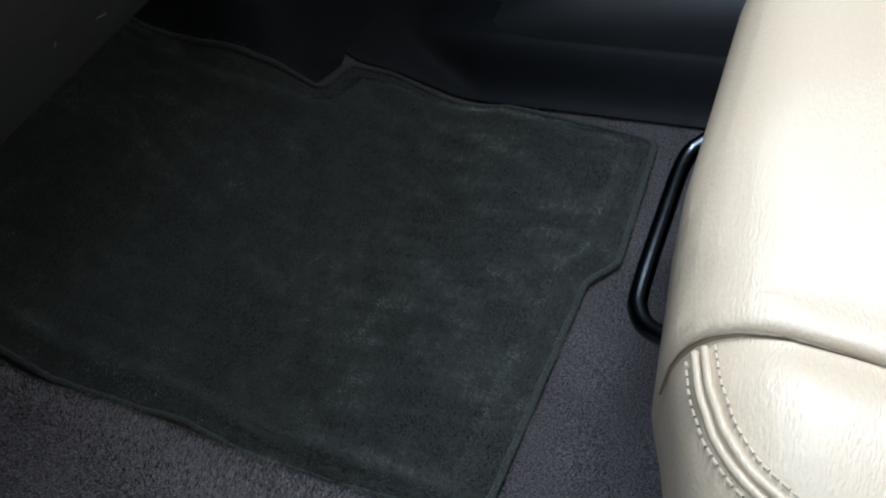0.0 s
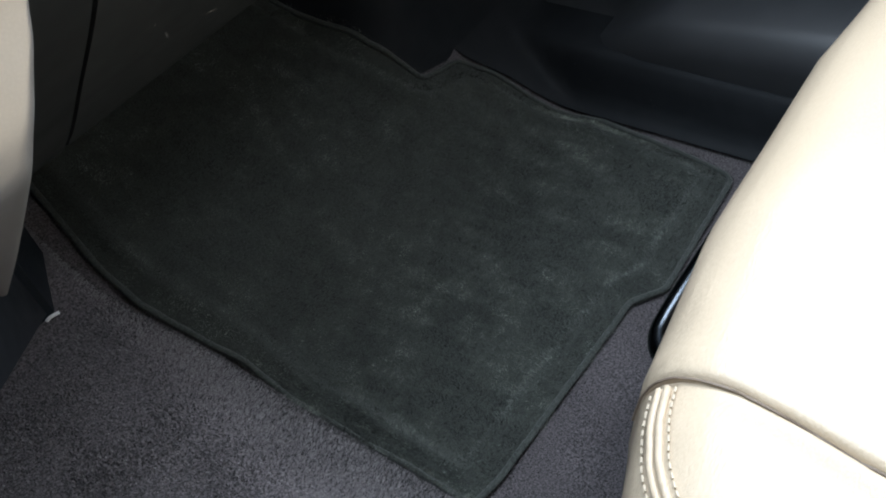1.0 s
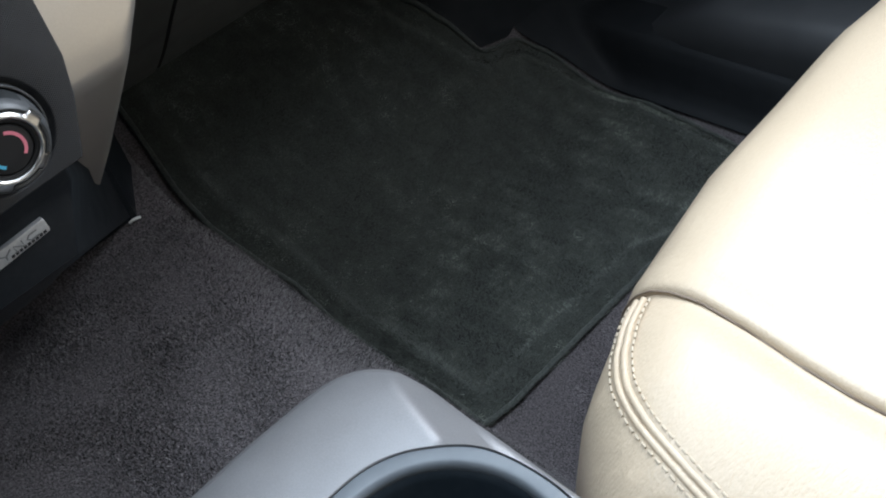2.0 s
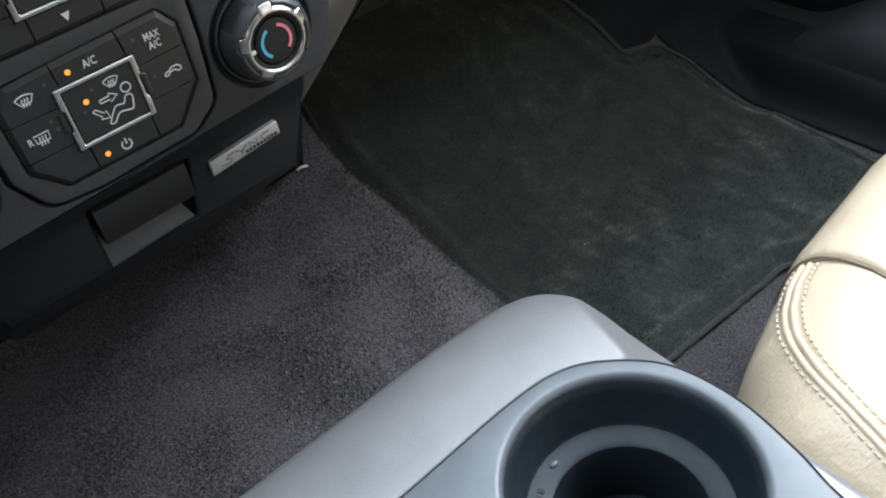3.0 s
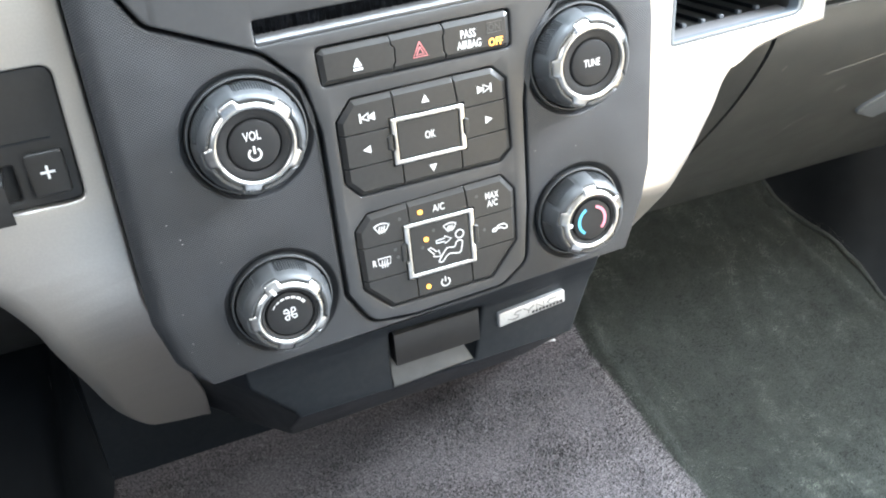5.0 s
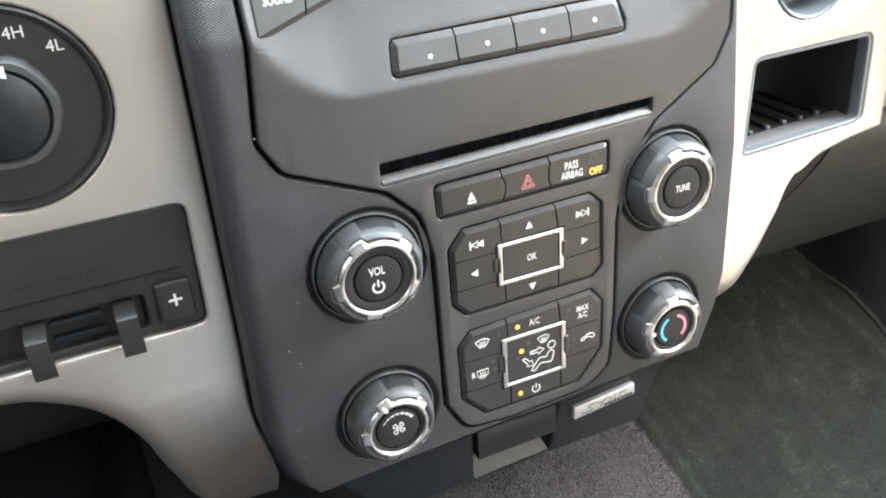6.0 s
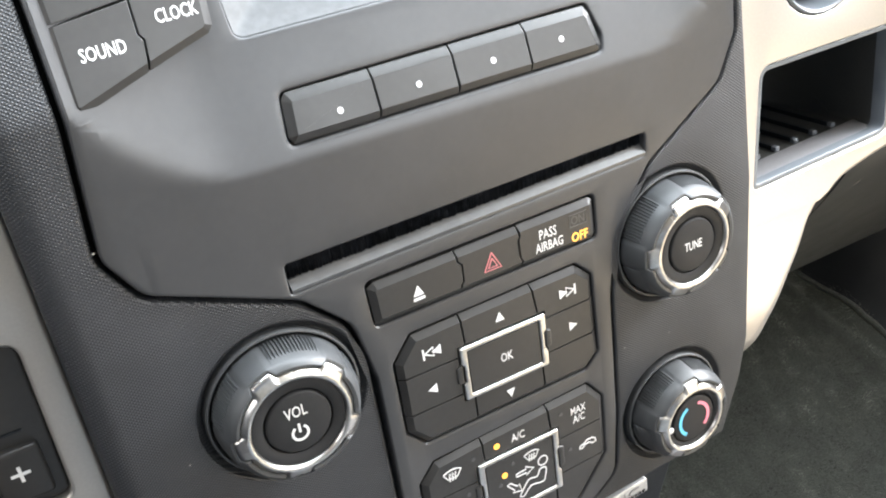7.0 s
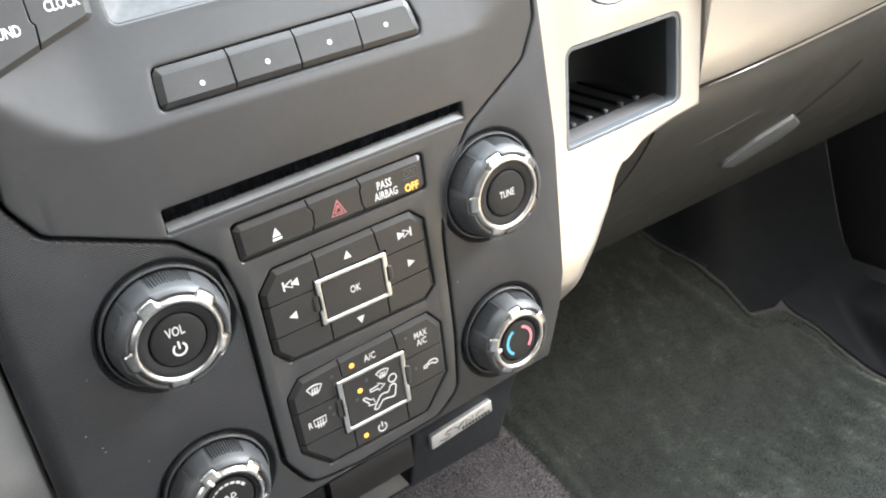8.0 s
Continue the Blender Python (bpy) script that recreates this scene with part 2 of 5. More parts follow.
def offset(poly, d):
    """The outline moved inwards by d (outwards: minus)."""
    poly = ccw(list(poly))
    out, k = [], len(poly)
    reach = d if callable(d) else lambda q: d
    for i, p in enumerate(poly):
        e1, e2 = p - poly[i - 1], poly[(i + 1) % k] - p
        n1 = Vector((-e1.y, e1.x)).normalized() if e1.length > 1e-9 else Vector((0, 0))
        n2 = Vector((-e2.y, e2.x)).normalized() if e2.length > 1e-9 else Vector((0, 0))
        n = (n1 + n2)
        if n.length < 1e-6:
            out.append(p.copy())
            continue
        n.normalize()
        c = max(0.5, n.dot(n1) if n1.length else 1)
        out.append(p + n * reach(p) / c)
    return out


def slab(outer, holes, front, back, b, put, segs=3, rim=None):
    """A plate with holes and rounded front edges; rim(p) is the outer edge's own rounding. front, back: heights towards the viewer; put(u, v, height) gives the place."""
    bm = bmesh.new()
    loops = [(ccw(list(outer)), 1)] + [(ccw(list(h)), -1) for h in holes]
    fronts = []
    for poly, sign in loops:
        rings = []
        for s in range(segs + 1):
            a = s / segs * math.pi / 2
            if rim and sign == 1:
                ring = offset(poly, lambda q: rim(q) * (1 - math.sin(a)))
                rings.append([bm.verts.new(put(p.x, p.y, front - rim(q) * (1 - math.cos(a)))) for p, q in zip(ring, ccw(list(poly)))])
                continue
            ring = offset(poly, sign * b * (1 - math.sin(a))) if b else poly
            rings.append([bm.verts.new(put(p.x, p.y, front - b * (1 - math.cos(a)))) for p in ring])
            if not b:
                break
        rings.append([bm.verts.new(put(p.x, p.y, back)) for p in poly])
        for r1, r2 in zip(rings, rings[1:]):
            for i in range(len(r1)):
                j = (i + 1) % len(r1)
                bm.faces.new((r1[i], r1[j], r2[j], r2[i]))
        fronts.append(rings[0])
    edges = []
    for ring in fronts:
        for i in range(len(ring)):
            edges.append(bm.edges.get((ring[i], ring[(i + 1) % len(ring)])))
    bmesh.ops.triangle_fill(bm, use_beauty=True, use_dissolve=False, edges=edges)
    return bm


def box(x0, x1, y0, y1, z0, z1, b=0.0, segs=2):
    bm = bmesh.new()
    bmesh.ops.create_cube(bm, size=1.0, matrix=Matrix.Translation(((x0 + x1) / 2, (y0 + y1) / 2, (z0 + z1) / 2)) @ Matrix.Diagonal((x1 - x0, y1 - y0, z1 - z0, 1)))
    if b:
        bmesh.ops.bevel(bm, geom=bm.edges[:], offset=b, segments=segs, profile=0.5, affect="EDGES")
    return bm


def loft(rings, closed=True, caps=(True, True), bm=None):
    bm = bm or bmesh.new()
    vs = [[bm.verts.new(p) for p in ring] for ring in rings]
    for r1, r2 in zip(vs, vs[1:]):
        for i in range(len(r1) if closed else len(r1) - 1):
            j = (i + 1) % len(r1)
            bm.faces.new((r1[i], r1[j], r2[j], r2[i]))
    if caps[0]:
        bm.faces.new(vs[0])
    if caps[1]:
        bm.faces.new(vs[-1][::-1])
    return bm


def smooth_line(points, n=8):
    """A Catmull-Rom line through the points."""
    p = [Vector(q) for q in points]
    p = [2 * p[0] - p[1]] + p + [2 * p[-1] - p[-2]]
    out = []
    for i in range(1, len(p) - 2):
        for j in range(n):
            t = j / n
            out.append(0.5 * (2 * p[i] + (p[i + 1] - p[i - 1]) * t + (2 * p[i - 1] - 5 * p[i] + 4 * p[i + 1] - p[i + 2]) * t * t + (3 * p[i] - p[i - 1] - 3 * p[i + 1] + p[i + 2]) * t ** 3))
    return out + [p[-2]]


def tube(points, r, sides=10, closed=False):
    """A round rod along the points; r is one radius or one for each point."""
    pts = [Vector(p) for p in points]
    rings, k = [], len(pts)
    side = None
    for i, p in enumerate(pts):
        a, b = (pts[i - 1], pts[(i + 1) % k]) if closed else (pts[max(i - 1, 0)], pts[min(i + 1, k - 1)])
        d = (b - a).normalized()
        side = d.orthogonal() if side is None else (side - d * side.dot(d))
        side.normalize()
        up = d.cross(side)
        rad = r if isinstance(r, float) else r[i]
        rings.append([p + rad * (math.cos(2 * math.pi * s / sides) * side + math.sin(2 * math.pi * s / sides) * up) for s in range(sides)])
    if closed:
        rings.append(rings[0])
    return loft(rings, True, (not closed, not closed))


# The panel's own plane: u to the right and v up in millimetres, h towards the viewer.
LEVEL = 0.52


def bend(u, v):
    """The upper part of the panel leans away from the viewer, above a crease that rises at its sides."""
    t = min(max((-58 - u) / 42, 0.0), 1.0)
    s = min(max((u - 92) / 30, 0.0), 1.0)
    v -= 84 + 30 * t * t + 24 * s * s
    return 0.0 if v < 0 else 0.30 / 6 * v * v if v < 3 else 0.45 + 0.30 * (v - 3)


def at_panel(u, v, h):
    return (u / 1000, (bend(u, v) - h) / 1000, LEVEL + v / 1000)


def at_trim(u, v, h):
    """The left silver trim's surface: upright above, bending forward over a knee below."""
    t = max(0.0, -20 - v)
    a, b, c = min(t, 60), min(max(t - 60, 0.0), 35), max(t - 95, 0.0)
    run = 0.30 * a * a / 120 + 0.30 * b + 0.52 * b * b / 70 + 0.82 * c
    return (u / 1000, 0.030 + (run - h) / 1000, LEVEL + v / 1000)


def at_side(u, v, h):
    """The right silver trim's upright surface."""
    return (u / 1000, 0.030 - h / 1000, LEVEL + v / 1000)


def lathe(u, v, profile, segs=72, wobble=None, put=at_panel):
    """A turned form round an axis towards the viewer; profile: (radius, height) pairs. wobble(angle, k) scales a ring."""
    rings = []
    for k, (r, h) in enumerate(profile):
        ring = []
        for i in range(segs):
            a = 2 * math.pi * i / segs
            q = r * (wobble(a, k) if wobble else 1)
            ring.append(put(u + q * math.cos(a), v + q * math.sin(a), h))
        rings.append(ring)
    return loft(rings, True, (False, True))


def stroke(lines, width, h, put=at_panel, bm=None, thick=0.18):
    """Printed lines: flat bars along each line, a trace proud of the surface."""
    bm = bm or bmesh.new()
    for line in lines:
        p = [Vector(q) for q in line]
        left, right = [], []
        for i, q in enumerate(p):
            d = (p[min(i + 1, len(p) - 1)] - p[max(i - 1, 0)]).normalized()
            n = Vector((-d.y, d.x)) * width / 2
            left.append(q + n), right.append(q - n)
        vs = [[bm.verts.new(put(q.x, q.y, h + t)) for q in left + right[::-1]] for t in (thick, 0.0)]
        k, m = len(vs[0]), len(p)
        for i in range(m - 1):
            bm.faces.new((vs[0][i], vs[0][i + 1], vs[0][k - 2 - i], vs[0][k - 1 - i]))
        for i in range(k):
            j = (i + 1) % k
            bm.faces.new((vs[0][i], vs[0][j], vs[1][j], vs[1][i]))
    return bm


def arc(u, v, r, a0, a1, n=14):
    return [(u + r * math.cos(radians(a0 + (a1 - a0) * i / n)), v + r * math.sin(radians(a0 + (a1 - a0) * i / n))) for i in range(n + 1)]


def filled(polys, h, put=at_panel, thick=0.18):
    bm = bmesh.new()
    for poly in polys:
        vs = [[bm.verts.new(put(q[0], q[1], h + t)) for q in poly] for t in (thick, 0.0)]
        bm.faces.new(vs[0])
        for i in range(len(poly)):
            j = (i + 1) % len(poly)
            bm.faces.new((vs[0][i], vs[0][j], vs[1][j], vs[1][i]))
    return bm


def lettering(text, u, v, size, h, put=at_panel, wide=1.0, bold=0.0):
    """Printed text centred on (u, v), of capital height about 0.7 of size (mm)."""
    curve = bpy.data.curves.new("print", "FONT")
    curve.body, curve.size, curve.align_x, curve.align_y, curve.offset = text, size, "CENTER", "CENTER", bold
    curve.resolution_u = 2
    ob = bpy.data.objects.new("print", curve)
    me = bpy.data.meshes.new_from_object(ob)
    bm = bmesh.new()
    bm.from_mesh(me)
    for w in bm.verts:
        w.co = put(u + w.co.x * wide, v + w.co.y, h + 0.12)
    bpy.data.objects.remove(ob)
    bpy.data.curves.remove(curve)
    bpy.data.meshes.remove(me)
    return bm


# Floor ---------------------------------------------------------------------
def step01(t):
    t = min(max(t, 0.0), 1.0)
    return t * t * (3 - 2 * t)


def floor_height(x, y):
    """Footwell, raised tunnel, sloping toe board and wheel-arch swelling."""
    toe = 0.0 if y < 0.13 else 0.7 * (y - 0.15) if y > 0.17 else 8.75 * (y - 0.13) ** 2
    toe = min(toe, 0.34)
    shoulder = 0.174 + 0.17 * min(max(y, -0.2), 0.3) + 0.012 * step01((y - 0.10) / 0.12)
    foot = 0.300 - 0.035 * step01((y - 0.17) / 0.12) if x > 0 else shoulder + 0.07
    side = abs(x) if x > 0 else abs(x) + 0.045
    over = min(max((side - shoulder) / (foot - shoulder), 0.0), 1.0)
    tunnel = 0.188 * (1 - over ** 1.8)
    if y > 0.22:
        tunnel += 0.55 * (y - 0.22) * (1 - step01(over))
    arch = 0.20 * step01((x - 0.60) / 0.10) * step01((y - 0.25) / 0.10)
    sill = 0.055 * step01((x - 0.765) / 0.03)
    rest = max(toe + arch, sill)
    return max(rest, tunnel) if x < 0.5 else rest


def sheet(x0, x1, nx, y0, y1, ny, height):
    bm = bmesh.new()
    vs = [[bm.verts.new((x0 + (x1 - x0) * i / nx, y0 + (y1 - y0) * j / ny, height(x0 + (x1 - x0) * i / nx, y0 + (y1 - y0) * j / ny))) for i in range(nx + 1)] for j in range(ny + 1)]
    for j in range(ny):
        for i in range(nx):
            bm.faces.new((vs[j][i], vs[j][i + 1], vs[j + 1][i + 1], vs[j + 1][i]))
    return bm


lone("floor", sheet(-0.92, 0.86, 222, -1.30, 0.66, 196, lambda x, y: floor_height(x, y) + 0.0012 * noise.noise((x * 18, y * 18, 0))),
     CARPET, "grey cut-pile carpet over the floor and tunnel", "carpet", "structure", sharp=80)

kick = sheet(0, 1, 40, 0.256, 0.655, 60, lambda x, y: 0.0)
for w in kick.verts:
    start = float(np.interp(w.co.y, (0.256, 0.262, 0.300, 0.345, 0.395, 0.470, 0.655), (0.696, 0.654, 0.629, 0.613, 0.600, 0.595, 0.590)))
    s = w.co.x
    w.co.x = start + (0.855 - start) * s
    w.co.z = floor_height(w.co.x, w.co.y) + 0.002 + 0.006 * step01((s - 0.03) / 0.09)
lone("trim", kick, KICK, "black plastic kick panel over the wheel arch", "kick panel", "structure", sharp=80)

def scuff_strip(s, t):
    """Black strip between mat and door: s across it, t along it."""
    y = -0.32 + 0.585 * t
    x = 0.757 - 0.02 * step01((y - 0.13) / 0.09) - 0.022 * step01((y - 0.20) / 0.06)
    x += (0.86 - x) * s
    return x, y, floor_height(x, y) + 0.0045 + 0.002 * step01(s / 0.06)


strip = sheet(0, 1, 16, 0, 1, 60, lambda s, t: 0.0)
for w in strip.verts:
    w.co = scuff_strip(w.co.x, w.co.y)
lone("trim", strip, KICK, "black plastic scuff strip beside the floor mat", "scuff strip", "structure", sharp=80)

def left_bound(y):
    return -0.180 - 0.30 * max(0.0, 0.24 - max(y, -0.1))


# Black sheet laid over the driver-side floor to stand for its shade.
cover = sheet(0, 1, 60, -0.30, 0.64, 70, lambda x, y: 0.0)
for w in cover.verts:
    w.co.x = left_bound(w.co.y) + (-0.90 - left_bound(w.co.y)) * w.co.x
    w.co.z = floor_height(w.co.x, w.co.y) + 0.006
lone("trim", cover, KICK, "black sheet for the shade in the driver footwell", "floor cover", "structure", sharp=80)

# Cab shell: lining, doors, sills and the openings for the windows ------------
lone("firewall", box(-0.95, 0.95, 0.62, 0.66, -0.05, 0.80), LOWER, "dark plastic bulkhead lining", "wall", "structure")
lone("ceiling", box(-0.98, 0.98, -1.34, -0.10, 1.24, 1.28, 0.01), HEADLINER, "beige cloth roof lining", "ceiling", "structure")
lone("wall_rear", box(-0.98, 0.98, -1.36, -1.32, -0.05, 0.80), HEADLINER, "beige lined rear cab wall", "wall", "structure")
for side, name in ((1, "door_1"), (-1, "door_2")):
    skin = thing(name, (side * 0.95, -0.2, 0), "dark plastic door lining below an open window", "door", "structure")
    a, b = sorted((side * 0.92, side * 0.97))
    part("door_panel", box(a, b, -1.34, 0.66, -0.05, 0.70, 0.006), DOOR_SKIN, skin)
    a, b = sorted((side * 0.90, side * 0.97))
    part("window_ledge", box(a, b, -1.34, 0.66, 0.702, 0.73, 0.008), DOOR_SKIN, skin)
for side in (1, -1):
    post = loft([[(side * 0.97 + a, y + b, z) for a, b in ((-0.03, -0.03), (0.03, -0.03), (0.03, 0.03), (-0.03, 0.03))] for y, z in ((0.55, 0.73), (-0.10, 1.26))])
    lone("trim", post, HEADLINER, "beige windscreen pillar trim", "pillar", "structure")
    lone("trim", box(side * 0.97 - 0.03, side * 0.97 + 0.03, -0.95, -0.85, 0.73, 1.26, 0.01), HEADLINER, "beige door pillar trim", "pillar", "structure")

sill = loft([[(0.795, y, 0.03), (0.797, y, 0.07), (0.806, y, 0.098), (0.822, y, 0.106), (0.905, y, 0.108), (0.918, y, 0.100), (0.918, y, -0.04), (0.795, y, -0.04)] for y in [-1.3, -0.8, -0.5] + [-0.40 + 0.02 * k for k in range(40)] + [0.52, 0.66]])
for w in sill.verts:
    if w.co.z > 0.05 and -0.4 < w.co.y:
        w.co.z += 0.02 * step01((0.10 - w.co.y) / 0.25) - 0.055 * step01((w.co.y - 0.05) / 0.12)
lone("sill", sill, DOOR_SKIN, "dark plastic door sill cover beside the carpet", "sill", "structure", sharp=70)

# Dashboard -----------------------------------------------------------------
core = [(0.075, 0.76), (0.060, 0.74), (0.130, 0.72), (0.130, 0.48), (0.150, 0.40), (0.235, 0.330), (0.60, 0.36), (0.60, 0.80), (0.20, 0.80)]
dash = loft([[(x, y, z) for y, z in core] for x in (-0.90, 0.90)])
lone("dashboard", dash, LOWER, "dark grained plastic dashboard body", "dashboard", "structure")

# Carpeted tunnel meets the heater duct under the dashboard.
lone("trim", loft([[(x, y, z) for x, y in ((-0.20, 0.33), (-0.184, 0.235), (0.205, 0.235), (0.232, 0.27), (0.235, 0.45), (-0.20, 0.45))] for z in (0.165, 0.36)]), BLACK,
     "dark plastic cover between dashboard and tunnel carpet", "cover", "structure")


def knee_profile():
    pts = smooth_line([(0.060, 0.5185), (0.047, 0.5165), (0.0425, 0.5125), (0.052, 0.488), (0.083, 0.4445), (0.147, 0.374), (0.159, 0.3605), (0.180, 0.338), (0.195, 0.3235), (0.202, 0.3175), (0.214, 0.315), (0.235, 0.316), (0.45, 0.335)], 5)
    return [(p.x, p.y) for p in [Vector((a[0], a[1])) for a in pts]]


glove = thing("glove_box", (0.55, 0.15, 0.31), "glove box with silver upper lid and dark scuffed lower lid", "glove box")
prof = knee_profile()


def knee_piece(x0, x1, lift=0.0, n=14, roof=1.0):
    bm = bmesh.new()
    rings = []
    for i in range(n + 1):
        x = x0 + (x1 - x0) * i / n
        rise = 0.016 * step01((x - 0.30) / 0.40)
        ring = [(x, y - lift, z + rise * step01((z - 0.40) / 0.1)) for y, z in prof]
        back = [(x, 0.46, 0.36), (x, 0.30, 0.40), (x, 0.16, 0.50), (x, 0.075, 0.530)]
        ring, back = [(p[0], p[1], min(p[2], roof)) for p in ring], [(p[0], p[1], min(p[2], roof - 0.002)) for p in back]
        rings.append(ring + back)
    return loft(rings, True, (True, True), bm)


part("lower_lid", knee_piece(0.2625, 0.895), LID, glove, "dark scuffed plastic lid")
lone("trim", knee_piece(0.135, 0.2580, 0.001, 14, 0.510), LOWER, "dark grained plastic knee cover beside the glove box", "cover", "structure")

upper = []
for i in range(15):
    x = 0.2865 + (0.895 - 0.2865) * i / 14
    zb = 0.5205 + 0.018 * step01((x - 0.30) / 0.40)
    upper.append([(x, y, z) for y, z in ((0.037, zb), (0.034, zb + 0.003), (0.030, zb + 0.03), (0.022, 0.60), (0.018, 0.66), (0.055, 0.70), (0.075, 0.70), (0.075, zb))])
part("upper_lid", loft(upper), SILVER, glove, "warm silver painted lid")

# Tapering pale strip that stands for the highlight on the lower lid's edge.
strip = []
for i in range(25):
    x = 0.305 + (0.895 - 0.305) * i / 24
    w = 0.0016 * min(1.0, 0.15 + i / 6)
    z = 0.5150 + 0.016 * step01((x - 0.30) / 0.40)
    strip.append([(x, 0.0436, z - w), (x, 0.0428, z - w), (x, 0.0424, z), (x, 0.0428, z + w), (x, 0.0440, z + w)])
part("lid_edge", loft(strip), SILVER, glove, "pale strip for the highlight along the lower lid's top")

# Latch of the glove box and its scuffs.
def knee_at(u, y, h):
    """A place on the lower lid: u along it in mm, y its depth in m, h outwards in mm."""
    ys, zs = [q[0] for q in prof[10:51]], [q[1] for q in prof[10:51]]
    z, z2 = float(np.interp(y, ys, zs)), float(np.interp(y + 0.004, ys, zs))
    n = Vector((0, z2 - z, -0.004)).normalized()
    rise = 0.016 * step01((u / 1000 - 0.30) / 0.40) * step01((z - 0.40) / 0.1)
    return (u / 1000, y + n.y * h / 1000, z + rise + n.z * h / 1000)


latch_edge = rounded([(410, 119), (431, 100), (465, 90), (498, 106), (488, 120), (447, 134)], 6)
# Paddle coloured paler than the lid, for the light it reflects.
part("latch", slab(latch_edge, [], 3.2, -4, 1.6, lambda u, v, h: knee_at(u, v / 1000, h)), TRAY, glove, "latch paddle, greyed for the light it reflects")
part("latch_gap", stroke([[(469, 100), (485, 87), (499, 76), (513, 66)]], 5.0, 0.4, lambda u, v, h: knee_at(u, v / 1000, h)), GAP, glove, "black latch opening")
for k, (a, e) in enumerate((((340, 135), (347, 119)), ((347, 119), (359, 108)), ((361, 94), (361, 82)), ((284, 87), (300, 70)), ((329, 71), (356, 69)), ((356, 69), (391, 66)), ((330, 154), (327, 148)), ((367, 161), (377, 164)), ((283, 61), (285, 59)), ((427, 140), (429, 137)), ((312, 134), (314, 132)), ((290, 194), (292, 193)), ((399, 198), (401, 196)), ((310, 110), (311, 108)), ((364, 89), (365, 85)))):
    part("scuff", stroke([[a, e]], 0.8 if k < 6 else 1.6, 0.10, lambda u, v, h: knee_at(u, v / 1000, h), thick=0.06), SCUFF, glove)

# Right silver trim with its storage bin -------------------------------------
right_trim = thing("dash_trim", (0.21, 0.03, 0.43), "warm silver dash trim with black storage bin", "dash trim")
edge = [(q.x, q.y) for q in smooth_line([(218, -24), (232, -18.5), (257, -12.5), (284, -9)], 7)] + [(284, 160), (128, 160), (128, -24)]
bin_hole = rounded([(174.5, -5.5, 4), (265.5, -2.0, 7), (265, 53.5, 7), (177, 52.6, 7)])
ring_hole = [Vector(p) for p in arc(214, 97, 29, 0, 345, 23)]
bm = slab(rounded(edge), [bin_hole, ring_hole], 0.0, -9.0, 1.6, lambda u, v, h: (u / 1000, v / 1000, h / 1000), 4, lambda p: 0.05 + 1.55 * step01((p.y + 10) / 10) + 4.0 * step01((p.x - 222) / 14) * step01((5 - p.y) / 10))
for w in bm.verts:
    w.co = at_side(w.co.x * 1000, w.co.y * 1000, w.co.z * 1000)
part("panel", bm, SILVER, right_trim, "warm silver painted panel")
# Its tail: (height, depth of the front, the rounded corner, the foot of the flank and its depth).
TAIL = [(496, 30.0, 217.5, 221, 40), (488, 30.0, 212, 216, 46), (476, 28.5, 206.5, 213, 56), (467, 27.2, 201, 208, 64), (454, 26, 193, 203, 76), (443, 26.5, 186, 198, 85), (431, 29, 180, 192, 97), (417, 40, 178, 190, 110), (394, 60.5, 176.5, 188, 131),
        (371, 83, 176.5, 187, 151), (350, 103, 176, 186, 170), (326, 127, 176, 185, 195), (300, 153, 175.5, 183, 220), (270, 183, 175, 180, 234), (245, 207, 173, 176, 234.5), (232, 219, 168, 172, 234.8)]
steps = list(zip(*[smooth_line([(row[0], row[k]) for row in TAIL], 4) for k in range(1, 5)]))
rings = []
for (zf, yf), (_, xd), (_, xk), (_, yk) in steps:
    w = 0.3 + 0.7 * step01((496 - zf) / 40)
    line = [(128, yf), (150, yf), (xd - 10 * w, yf), (xd - 6 * w, yf + 0.4 * w), (xd - 2.5 * w, yf + 1.5 * w), (xd, yf + 4.0 * w), (xd + 1.5 * w, yf + 8 * w)]
    line += [(line[-1][0] + (xk - line[-1][0]) * f, line[-1][1] + (yk - line[-1][1]) * f) for f in (0.3, 0.65, 1.0)]
    rings.append([(x / 1000, y / 1000, zf / 1000) for x, y in line])
part("tail", loft(rings, False, (False, False)), SILVER, right_trim, "tapering silver foot beside the knee cover", 60)
lip = offset(bin_hole, 0.1)
part("bin_rim", slab(lip, [offset(bin_hole, 2.6)], -1.2, -9.0, 0.7, at_side), TRAY, right_trim, "grey satin rim")
rings = []
for deep in (3.0, 20, 40, 55, 68, 78, 86):
    t = max(0.0, (deep - 40) / 46)
    rings.append([at_side(p.x - 34 * (1 - math.sqrt(max(0.0, 1 - t * t))) * step01((p.x - 190) / 40), p.y, -deep) for p in offset(bin_hole, 2.2)])
# Walls get a lighter colour for the light they catch.
part("bin", loft(rings, True, (False, False)), LID, right_trim, "dark grey plastic storage bin")
# Back gets a darker colour than the walls, for its shade.
part("bin_back", slab(offset(bin_hole, 2.5), [], -85, -89, 0, at_side), BLACK, right_trim, "bin back, blackened for its shade")
part("bin_lip", loft([[at_side(u, v + 0.038 * (u - 175), h) for u in (176.5, 200, 230, 263)] for v, h in ((-4.2, -1.2), (-3.4, -1.8), (-3.0, -4), (-2.2, -18), (-2.6, -19.5), (-5, -20))], False, (False, False)), CONSOLE, right_trim, "grey satin lip")
